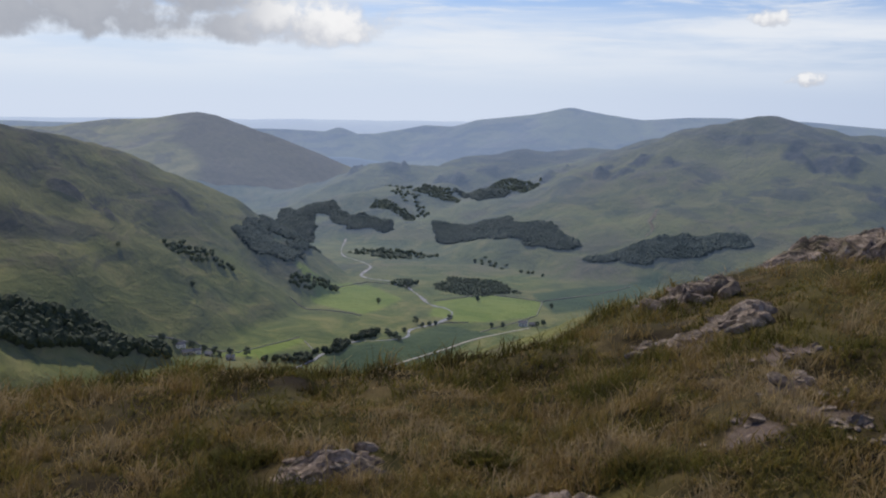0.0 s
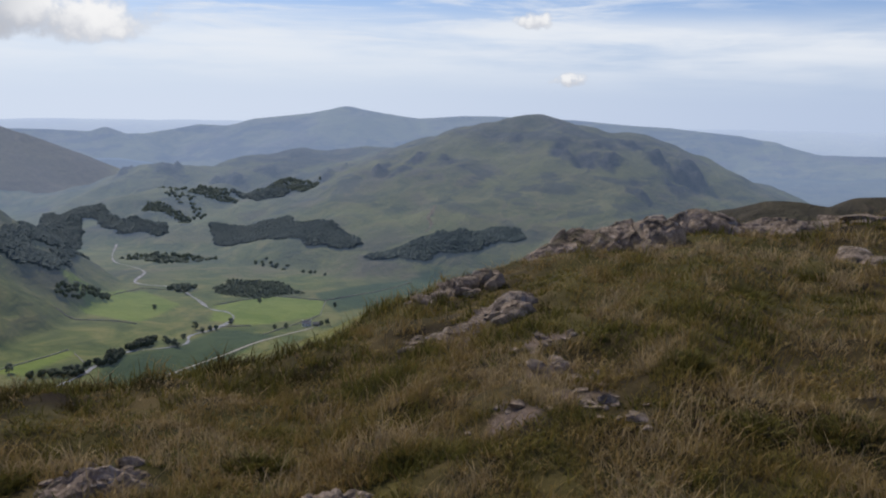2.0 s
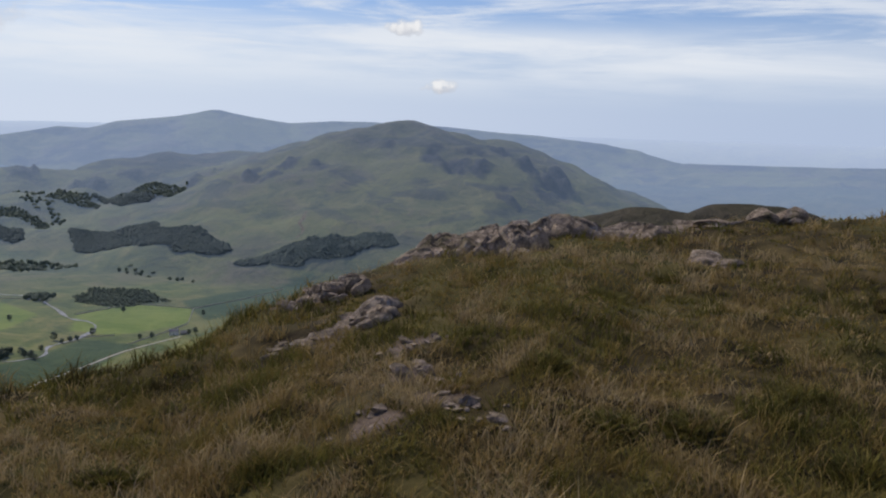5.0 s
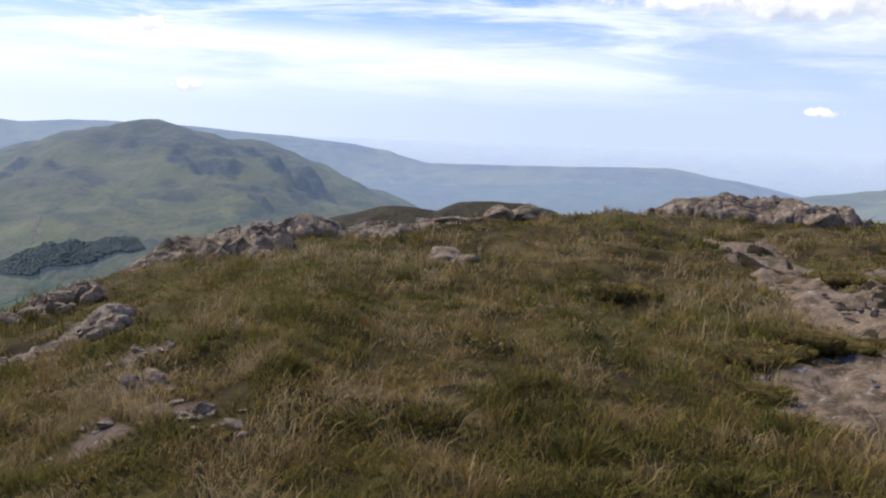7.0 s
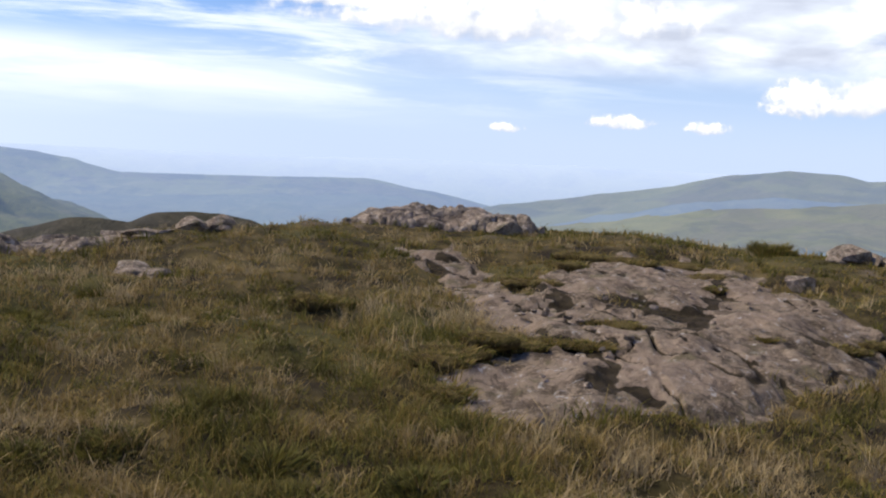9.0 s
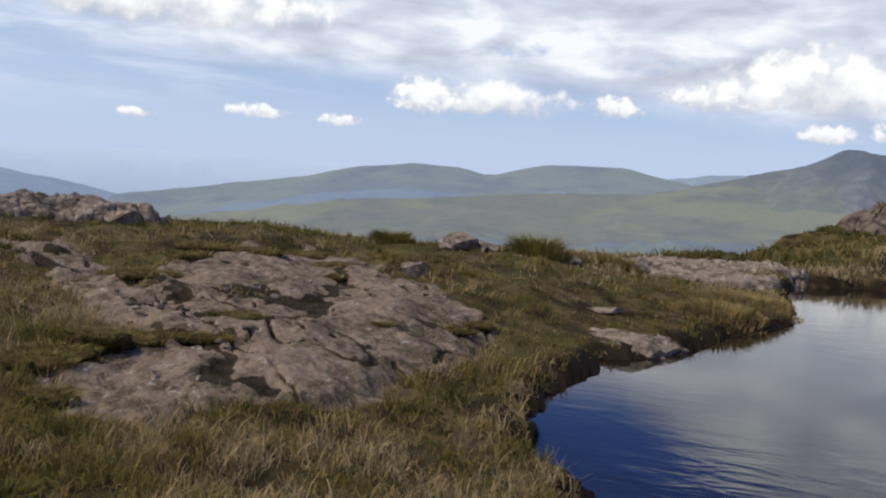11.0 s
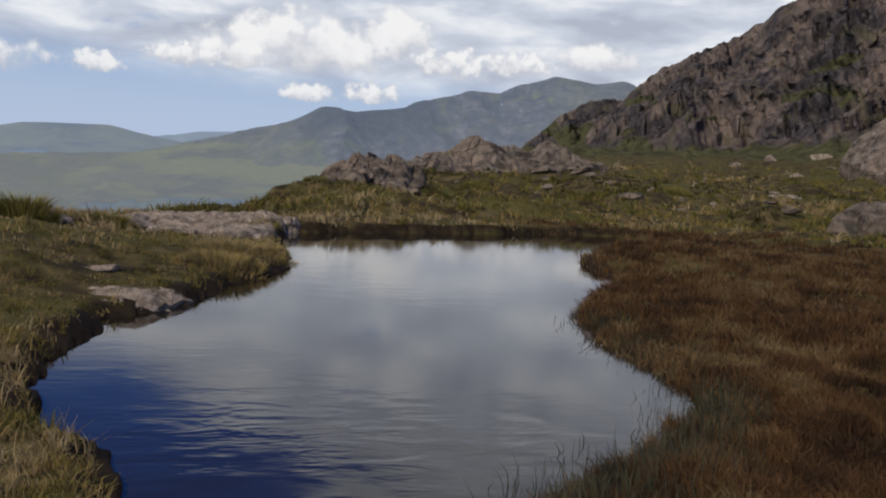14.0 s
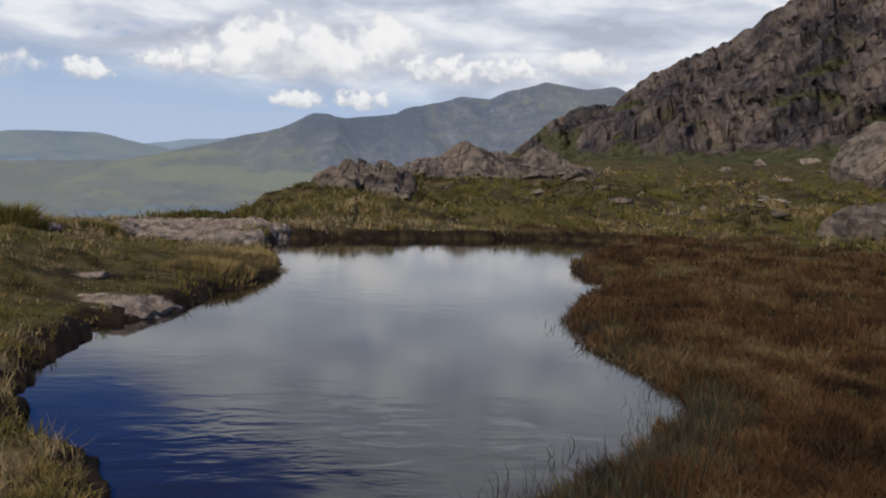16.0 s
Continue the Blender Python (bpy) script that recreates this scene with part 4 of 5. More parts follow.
outcrop("rock ledge at the steep edge of the hill", [(15.4, 8.5, 0.14, 0.14, 0.14)], 5, beds=[(13.4, 8.4, 0.3, 0.2, 0.14), (15.8, 8.7, 0.34, 0.22, 0.2)], rubble=[(12, 12.4, 17.4, 8.2, 8.8, 0.10)])
outcrop("flat pale rock showing through the grass", [(-4.4, 4.7, 0.10, 0.09, 0.05)], 6, beds=[(-7.0, 4.5, 0.34, 0.19, 0.16)], rubble=[(5, -10.0, -4.0, 4.5, 4.8, 0.05)])
outcrop("flat pale rock at a grassy hollow", [(9.6, 4.0, 0.08, 0.08, 0.04)], 7, beds=[(7.6, 4.05, 0.28, 0.14, 0.14)])
outcrop("patchy bedrock in worn grass", [(21.0, 5.5, 0.08, 0.07, 0.05), (24.6, 4.7, 0.07, 0.06, 0.05)], 14, beds=[(20.6, 5.9, 0.16, 0.12, 0.07), (21.2, 5.2, 0.16, 0.11, 0.06), (23.2, 4.8, 0.17, 0.10, 0.07), (25.2, 4.55, 0.18, 0.10, 0.06)], rubble=[(10, 19.6, 21.8, 5.2, 6.3, 0.05), (10, 20.8, 24.6, 4.6, 5.3, 0.045), (8, 23.6, 27.0, 4.4, 4.8, 0.04)])
outcrop("pale rock ledge beside the worn grass", [(19.0, 4.6, 0.06, 0.05, 0.04)], 15, beds=[(18.3, 4.5, 0.15, 0.12, 0.08)])
outcrop("small bedrock step among green grass", [(37.1, 10.0, 0.3, 0.22, 0.09), (38.3, 9.9, 0.2, 0.2, 0.08)], 8)
outcrop("grey rock shelf on the crest", [(40.9, 13.7, 0.36, 0.3, 0.22), (39.6, 13.5, 0.3, 0.3, 0.16), (37.6, 12.6, 0.44, 0.25, 0.10), (36.2, 12.6, 0.3, 0.25, 0.08), (35.4, 12.4, 0.3, 0.25, 0.09)], 9)
outcrop("rocky rim of small boulders before the drop", [(77.2, 16.2, 0.42, 0.35, 0.24), (78.4, 16.3, 0.32, 0.3, 0.20), (80.0, 16.2, 0.26, 0.24, 0.16), (82.6, 16.3, 0.30, 0.28, 0.16), (83.7, 16.5, 0.26, 0.22, 0.12)], 10)
outcrop("sloping bedded rock outcrop at the tarn inlet", [(87.5, 17.6, 0.45, 0.4, 0.2), (88.6, 18.6, 0.4, 0.4, 0.3)], 11, beds=[(90.6, 18.0, 1.35, 0.95, 0.34), (93.2, 20.6, 1.1, 0.8, 0.32), (88.4, 18.8, 0.75, 0.6, 0.38)])
outcrop("dark split rock knoll beyond the tarn", [(100.8, 33.4, 1.1, 0.9, 0.95), (99.4, 33.2, 1.0, 0.7, 0.6), (101.8, 33.2, 0.8, 0.7, 0.55)], 12, KNOLL_ROCK, beds=[(100.5, 34.2, 1.7, 1.1, 1.15), (98.6, 34.4, 1.9, 1.0, 0.6)], rubble=[(16, 96.4, 103.2, 31.0, 33.4, 0.42)])
outcrop("broad pale rock knoll beyond the tarn", [(104.6, 46.5, 1.2, 0.8, 0.5), (107.0, 46.5, 1.3, 0.8, 0.6), (109.8, 48.5, 1.3, 0.9, 0.7)], 13, KNOLL_ROCK, beds=[(106.4, 48.5, 3.6, 2.2, 1.12), (109.6, 52, 3.6, 2.0, 1.25), (104.0, 47.0, 1.9, 1.2, 0.85), (111.6, 57, 2.6, 1.6, 0.7)], rubble=[(20, 102.6, 113.0, 41.0, 48.0, 0.6)])
single("boulder", "rounded grey boulder half sunk in green grass", 75.0, 12.8, (0.30, 0.26, 0.26), 41)
single("boulder", "huge pale squarish boulder at the crag foot", 128.8, 58, (2.7, 2.0, 3.5), 32, KNOLL_ROCK, planes=10)
single("boulder", "low dark boulder at the edge of the sedge", 127.5, 28.8, (0.95, 0.7, 0.8), 33, KNOLL_ROCK, planes=12)
single("boulder", "grey boulder beside the sedge bed", 129.2, 28.4, (0.85, 0.6, 0.85), 34, KNOLL_ROCK, planes=12)
single("stone", "pale flat stone on the turf", 124.3, 61, (0.75, 0.5, 0.36), 35)
single("stone", "long flat stone in the rough grass", 123.7, 39, (0.9, 0.4, 0.16), 36)
single("stone", "flat pale stone lying on the bank", 85.9, 12.3, (0.38, 0.16, 0.07), 37)
tagged(outcrop("pale rock shelf sloping into the water", [(87.6, 10.9, 0.12, 0.10, 0.06)], 38, name="shore_rock", beds=[(88.7, 10.95, 0.78, 0.46, 0.13)]), category="rock")
for k, (a, r, s) in enumerate([(102.1, 27.5, 0.22), (102.4, 33, 0.3), (113.6, 41, 0.5), (116.5, 42, 0.45), (118.8, 45, 0.4), (121.0, 70, 0.6), (125.6, 95, 1.4), (122.8, 88, 1.0), (119.5, 50, 0.3), (115.2, 36, 0.3), (120.0, 35, 0.3), (126.0, 72, 0.5)]):
    tagged(single("stone", "grey stone scattered on the rough turf", a, r, (s, s * 0.7, s * 0.5), 60 + k), group="scattered stones")
rng = np.random.default_rng(29)
for k in range(34):
    a, r = rng.uniform(98, 131), rng.uniform(28, 44)
    s = rng.uniform(0.12, 0.42)
    tagged(single("stone", "grey stone half sunk in mossy turf", a, r, (s * 1.5, s, s * 0.5), 800 + k, KNOLL_ROCK), group="scattered stones")
rng = np.random.default_rng(5)
for k in range(26):
    a, r = [(20.6, 5.9), (21.2, 5.2), (23.2, 4.8), (25.2, 4.6), (18.4, 4.5), (17.6, 6.8)][k % 6]
    s = rng.uniform(0.012, 0.04)
    tagged(single("stone", "small grey stone in worn earth", a + rng.uniform(-2.4, 2.4), r + rng.uniform(-0.25, 0.25), (s * 1.2, s, s * 0.7), 90 + k), group="stones on the worn patch")


def slab():
    """Bare bedrock, gently stepped, with cracks."""
    n = 300
    az, r = np.meshgrid(np.radians(np.linspace(50, 83, n)), np.linspace(4.9, 15.2, n), indexing="ij")
    x, y = (r * np.sin(az)).ravel(), (r * np.cos(az)).ravel()
    d = off_outline(x + 0.18 * fbm(x, y, 0.5, 3, 71), y + 0.18 * fbm(x, y, 0.5, 3, 72), SLAB)
    u = x * 0.8 + y * 0.6
    v = -x * 0.6 + y * 0.8
    step = fbm(u * 0.5, v * 1.6, 1.1, 3, 73)
    step = (np.floor(step * 3.0) + smooth(step * 3.0 - np.floor(step * 3.0), 0.75, 1.0)) / 3.0
    crack = np.minimum(np.abs(fbm(u, v * 0.6, 2.2, 4, 74)), np.abs(fbm(u * 0.5, v, 3.0, 4, 75)))
    cut = smooth(crack, 0.022, 0.0) * smooth(fbm(x, y, 1.5, 2, 78), -0.25, 0.2)
    top = 0.07 + 0.036 * step + 0.026 * fbm(x, y, 0.6, 7, 76, 0.68) - 0.03 * cut
    z = ground_z(x, y) + np.where(d < 0, top * smooth(d, 0.0, -0.22), 0) - 0.12 * smooth(d, -0.02, 0.15)
    # dark muddy seams and cracks, as compass turn and distance
    seams = [[(65.0, 7.7), (65.5, 6.9), (65.7, 6.4), (67.2, 6.6), (68.6, 6.4)], [(67.9, 8.7), (69.6, 8.9), (70.2, 10.2), (70.7, 11.7), (70.3, 13.3)], [(60.1, 10.6), (61.8, 9.6), (63.4, 9.0)], [(76.6, 9.2), (77.6, 9.4), (79.0, 10.0)], [(56.5, 7.0), (59.8, 7.4), (62.3, 7.6), (65.0, 7.6)]]
    seam = np.full(len(x), 9.0)
    jx, jy = x + 0.10 * fbm(x, y, 0.25, 3, 79), y + 0.10 * fbm(x, y, 0.25, 3, 86)
    for line in seams:
        for p, q in zip(line[:-1], line[1:]):
            (ax, ay), (bx, by) = spot(*p), spot(*q)
            t = np.clip(((jx - ax) * (bx - ax) + (jy - ay) * (by - ay)) / ((bx - ax) ** 2 + (by - ay) ** 2), 0, 1)
            seam = np.minimum(seam, np.hypot(jx - ax - t * (bx - ax), jy - ay - t * (by - ay)))
    pits = smooth(fbm(u, v * 2.0, 0.28, 3, 87), 0.62, 0.80) * smooth(fbm(x, y, 1.4, 2, 88), 0.0, 0.3)
    hollow = np.clip(cut + pits + smooth(fbm(x, y, 1.3, 4, 77), 0.62, 0.76) + smooth(seam, 0.13, 0.05), 0, 1)
    z = z - 0.015 * hollow
    faces = grid_faces(n, n)
    faces = faces[(d[faces] < 0.12).all(axis=1)][:, ::-1]
    used, inv = np.unique(faces, return_inverse=True)
    me = mesh_of("rock_slab", np.stack([x, y, z], -1)[used], [inv.reshape(-1, 4)], [SLAB_ROCK], True, {"hollow": hollow[used]})
    return tagged(new("rock_slab", me), "broad bare pinkish-grey rock slab with mossy cracks", "rock slab")


slab()

rng = np.random.default_rng(17)
for k in range(34):
    a, rr, s = rng.uniform(57, 79), rng.uniform(6.0, 12.5), rng.uniform(0.03, 0.08)
    if float(off_outline(np.array([spot(a, rr)[0]]), np.array([spot(a, rr)[1]]), SLAB)[0]) > -0.3:
        continue
    ob = rock_at("stone", *spot(a, rr), (s, s * 0.8, s * 0.5), 700 + k, rng.uniform(0, 360), 0.0, ROCK, None, 2)
    ob.location.z += 0.09
    tagged(ob, "small loose stone lying on the slab", "rock", "loose stones on the slab")


def crag():
    """The steep broken face that closes the plateau."""
    n, m = 340, 280
    az, r = np.meshgrid(np.linspace(106.5, 134, n), np.linspace(84, 182, m), indexing="ij")
    x, y = (r * np.sin(np.radians(az))).ravel(), (r * np.cos(np.radians(az))).ravel()
    z = ground_z(x, y)
    arc = np.radians(az.ravel()) * 135
    base = np.interp(az.ravel(), [109, 114, 120, 125, 135], [1.8, 1.8, 2.2, 3.0, 3.4])
    up = smooth(z, base, base + 4.0)
    lean = arc + 0.55 * z
    rib = np.abs(fbm(lean, z * 0.6, 17.0, 3, 81, 0.5))
    block = np.abs(fbm(lean * 1.2, z * 0.8, 6.5, 4, 82, 0.55))
    chip = np.abs(fbm(lean * 1.2, z * 0.7, 2.2, 3, 89, 0.6))
    push = up * (7.0 * rib + 2.6 * block + 1.5 * chip)
    rad = np.hypot(x, y)
    k = (rad + push - 1.4 * up) / rad
    z = z + up * (0.9 * fbm(x, y, 5.0, 4, 83, 0.6) + 0.5 * np.abs(fbm(x, y, 2.2, 3, 84))) + 0.12 - 0.6 * smooth(rad, 96, 84)
    grassy = np.clip(1 - up + smooth(fbm(arc, z * 2.0, 8.0, 4, 85), 0.55, 0.75) * smooth(z, base + 14, base + 3) + 0.8 * smooth(fbm(arc - 1.2 * z, z * 2.5, 7.0, 4, 91), 0.60, 0.8) * smooth(z, base + 26, base + 8), 0, 1)
    me = mesh_of("crag", np.stack([x * k, y * k, z], -1), [grid_faces(n, m)[:, ::-1]], [CRAG_ROCK], False, {"grassy": grassy})
    return tagged(new("crag", me), "steep dark broken crag above the turf", "crag", kind="structure")


crag()

# ---- grass ----


def clear_of_rocks(x, y):
    ok, order = np.ones(len(x), bool), np.argsort(x)
    xs = x[order]
    for rx, ry, rr in ROCKS:
        lo, hi = np.searchsorted(xs, (rx - rr, rx + rr))
        some = order[lo:hi]
        ok[some] &= np.hypot(x[some] - rx, y[some] - ry) > rr * 0.85
    return ok


def open_turf(x, y):
    """True where blades may stand."""
    ok = clear_of_rocks(x, y)
    d = off_outline(x + 0.18 * fbm(x, y, 0.5, 3, 71), y + 0.18 * fbm(x, y, 0.5, 3, 72), SLAB)
    moss = fbm(x, y, 1.3, 4, 77) > 0.74
    ok &= (d > -0.03 - 0.22 * lattice(np.floor(x * 300), np.floor(y * 300), 3) ** 2) | moss
    for a, r, s in WORN:
        bx, by = spot(a, r)
        ok &= (np.hypot(x - bx, y - by) > s * (0.35 + 0.35 * fbm(x, y, 0.3, 2, 64))) | (lattice(np.floor(x * 40), np.floor(y * 40), 5) < 0.4)
    return ok


def blades(name, mat, x, y, z, height, width, tone, lean, seed):
    """One bent, tapered blade at each root."""
    rng = np.random.default_rng(seed)
    k = len(x)
    turn, bend = rng.uniform(0, 2 * np.pi, k), rng.uniform(0, 2 * np.pi, k)
    across = np.stack([np.cos(turn), np.sin(turn), np.zeros(k)], -1)
    out = np.stack([np.cos(bend), np.sin(bend), np.zeros(k)], -1) * (lean * height * rng.uniform(0.3, 1.3, k))[:, None]
    # the wind leans all blades a little one way
    out = out + np.array([0.10, 0.05, 0]) * height[:, None]
    root = np.stack([x, y, z - 0.02], -1)
    up = np.array([0, 0, 1.0])
    mid = root + out * 0.35 + up * (height * 0.6)[:, None]
    tip = root + out * 1.15 + up * (height * rng.uniform(0.8, 1.05, k))[:, None]
    half = across * (width / 2)[:, None]
    verts = np.stack([root - half, root + half, mid + half * 0.8, mid - half * 0.8, tip], 1).reshape(-1, 3)
    b = np.arange(k) * 5
    quads, tris = np.stack([b, b + 1, b + 2, b + 3], -1), np.stack([b + 3, b + 2, b + 4], -1)
    attrs = {"tone": np.repeat(tone, 5), "along": np.tile([0, 0, 0.55, 0.55, 1.0], k)}
    return new(name, mesh_of(name, verts, [quads, tris], [mat], False, attrs))


def scatter(tufts, per, near, far, spread, seed, az=(-31, 133), fall=0.5):
    """Tufts, thinning out with distance, and the roots of their blades."""
    rng = np.random.default_rng(seed)
    u = rng.uniform(0, 1, tufts)
    r = (near**-fall + u * (far**-fall - near**-fall)) ** (-1 / fall)
    a = np.radians(rng.uniform(*az, tufts))
    cx, cy = r * np.sin(a), r * np.cos(a)
    s = spread * (1 + r * 0.03)
    x = np.repeat(cx, per) + rng.normal(0, 1, tufts * per) * np.repeat(s, per)
    y = np.repeat(cy, per) + rng.normal(0, 1, tufts * per) * np.repeat(s, per)
    tuft = np.repeat(rng.uniform(0, 1, tufts), per)
    return x, y, tuft, rng


def sedge_zone(x, y):
    r, a = np.hypot(x, y), np.degrees(np.arctan2(x, y))
    d = off_outline(x, y, SHORE_XY)
    edge = np.interp(a, [108, 112, 118, 125, 135], [25.5, 26.2, 26.4, 25.4, 24.4]) + 1.2 * fbm(x, y, 3.0, 2, 92)
    return (a > 109.5) & (r < edge) & (a + 0.5 * r > 113), d


def moor_grass():
    x, y, tuft, rng = scatter(41000, 12, 2.0, 60, 0.036, 1)
    more = scatter(7500, 10, 16.0, 70, 0.06, 11, (62, 133), 0.3)
    x, y, tuft = (np.concatenate([c, d]) for c, d in zip((x, y, tuft), more[:3]))
    zone, d = sedge_zone(x, y)
    keep = (~zone) & (d > 0.05 + 0.06 * fbm(x, y, 0.6, 2, 98)) & open_turf(x, y)
    x, y, tuft, d = x[keep], y[keep], tuft[keep], d[keep]
    r, a = np.hypot(x, y), np.degrees(np.arctan2(x, y))
    re = np.interp(a, BROW_AZ, BROW_R)
    # bald spots between the tussocks
    ok = (r < re + 2.5) & ((fbm(x, y, 0.24, 2, 99) > -0.55) | (lattice(np.floor(x * 500), np.floor(y * 500), 7) < 0.12))
    x, y, tuft, d, r, a = x[ok], y[ok], tuft[ok], d[ok], r[ok], a[ok]
    patch = fbm(x, y, 1.6, 3, 93) * 0.36 + fbm(x, y, 0.34, 3, 94) * 0.44
    side = np.interp(a, [-30, 5, 20, 35, 48, 60, 80, 100, 130], [0.46, 0.47, 0.53, 0.54, 0.53, 0.50, 0.50, 0.44, 0.40])
    straw = 0.30 * smooth(r, 7.0, 5.0) * smooth(a, 58, 70) + 0.45 * smooth(np.abs(a - 93.5), 3.4, 1.6) * smooth(np.abs(r - 15), 3.4, 2.0)
    straw = straw + 0.34 * smooth(d, 1.8, 0.3) * smooth(r, 18.5, 20.5) * smooth(a, 94, 97) * smooth(a, 120, 114)
    side = side - 0.06 * smooth(r, 20, 30)
    tone = side + straw + (patch + (tuft - 0.5) * 0.22) * (1 - 0.25 * smooth(r, 16, 28)) + 0.30 * fbm(x, y, 4.0, 3, 90) * smooth(r, 12, 24)
    high = rng.uniform(0.45, 1.15, len(x)) * (0.090 + 0.05 * fbm(x, y, 0.9, 2, 95) + 0.07 * (tuft > 0.82))
    high = np.clip(high, 0.05, 0.4) * (1 + 0.7 * smooth(r, 14, 26))
    wide = 0.0022 + 0.00075 * r
    tagged(blades("moor_grass", GRASS_M, x, y, ground_z(x, y), high, wide * (1 + 0.5 * smooth(r, 14, 26)) * rng.uniform(0.7, 1.4, len(x)), tone, 0.75, 2), "tussocky ochre and green moor grass", "grass", kind="stuff")


def sedge():
    x, y, tuft, rng = scatter(15000, 11, 4.2, 30, 0.05, 3, (106, 133), 0.4)
    zone, d = sedge_zone(x, y)
    keep = zone & (d > -0.15)
    keep &= clear_of_rocks(x, y)
    x, y, tuft, d = x[keep], y[keep], tuft[keep], d[keep]
    r = np.hypot(x, y)
    tone = 0.47 + 0.22 * fbm(x, y, 2.2, 3, 96) + 0.40 * fbm(x, y, 0.42, 3, 103) + (tuft - 0.5) * 0.25 + 0.15 * smooth(d, 1.2, 0.0)
    high = rng.uniform(0.5, 1.1, len(x)) * (0.15 + 0.06 * fbm(x, y, 0.5, 2, 97))
    z = np.maximum(ground_z(x, y), WATER - 0.06)
    tagged(blades("sedge_bed", SEDGE_M, x, y, z, high, (0.0022 + 0.00065 * r) * rng.uniform(0.7, 1.4, len(x)), tone, 0.6, 4), "rust-brown sedge bed along the tarn", "sedge", kind="stuff")


def rushes():
    """Grey-green rushes standing in the shallows."""
    rng = np.random.default_rng(6)
    k = 30000
    a, r = rng.uniform(107, 124, k), rng.uniform(4.2, 12.0, k)
    x, y = r * np.sin(np.radians(a)), r * np.cos(np.radians(a))
    d = off_outline(x, y, SHORE_XY)
    keep = (d > -0.5) & (d < 1.3) & (rng.uniform(0, 1, k) < np.where(d < 0, 0.35 * np.exp(d / 0.16), np.exp(-d / 0.32)))
    x, y, d = x[keep], y[keep], d[keep]
    high = rng.uniform(0.09, 0.24, len(x)) * np.where(d < 0, 0.9, 1.0) * (1.2 - 0.4 * smooth(np.hypot(x, y), 6.5, 9.0))
    z = np.maximum(ground_z(x, y), WATER - 0.05)
    tagged(blades("rushes", RUSH_M, x, y, z, high, rng.uniform(0.004, 0.009, len(x)), rng.uniform(0.2, 0.8, len(x)), 0.35, 7), "grey-green rushes in the shallow water", "rushes", kind="stuff")


def tussock(a, r, reach, high, seed, tone=0.36):
    """A domed clump of grass."""
    rng = np.random.default_rng(seed)
    k = 1500
    q, t = reach * np.sqrt(rng.uniform(0, 1, k)), rng.uniform(0, 6.28, k)
    cx, cy = spot(a, r)
    x, y = cx + q * np.cos(t), cy + q * np.sin(t)
    tall = high * np.sqrt(np.clip(1 - (q / reach) ** 2, 0.1, 1)) * rng.uniform(0.7, 1.1, k)
    tagged(blades("grass_tussock", GRASS_M, x, y, ground_z(x, y), tall, rng.uniform(0.008, 0.017, k), tone + 0.2 * rng.uniform(-1, 1, k), 0.5, seed), "domed tussock of olive moor grass", "grass tussock", kind="stuff")


tussock(81.6, 16.2, 0.55, 0.42, 301)
tussock(73.0, 16.6, 0.4, 0.26, 302)
tussock(86.3, 17.5, 0.4, 0.25, 303)
tussock(93.2, 14.9, 0.8, 0.24, 304, 0.72)
tussock(94.6, 15.2, 0.6, 0.20, 308, 0.72)
tussock(92.3, 13.6, 0.7, 0.2, 309, 0.66)
tussock(112.9, 33.0, 0.7, 0.4, 305)
tussock(106.5, 34.0, 0.7, 0.4, 306)
tussock(118.0, 38.0, 0.8, 0.45, 307)


def short_turf():
    """Moss and short grass between the taller tufts."""
    x, y, tuft, rng = scatter(24000, 8, 2.0, 20, 0.05, 21, (-30, 100))
    zone, d = sedge_zone(x, y)
    keep = (~zone) & (d > 0.04) & open_turf(x, y) & (fbm(x, y, 0.24, 2, 99) > -0.62)
    x, y, tuft = x[keep], y[keep], tuft[keep]
    r = np.hypot(x, y)
    tone = 0.44 + 0.32 * fbm(x, y, 0.7, 3, 101) + 0.30 * fbm(x, y, 0.25, 2, 102) + (tuft - 0.5) * 0.3
    high = rng.uniform(0.02, 0.06, len(x))
    tagged(blades("short_grass", GRASS_M, x, y, ground_z(x, y), high, (0.005 + 0.0012 * r) * rng.uniform(0.7, 1.4, len(x)), tone, 1.1, 22), "short mossy turf between taller tufts", "grass", kind="stuff")


moor_grass()
short_turf()
sedge()
rushes()


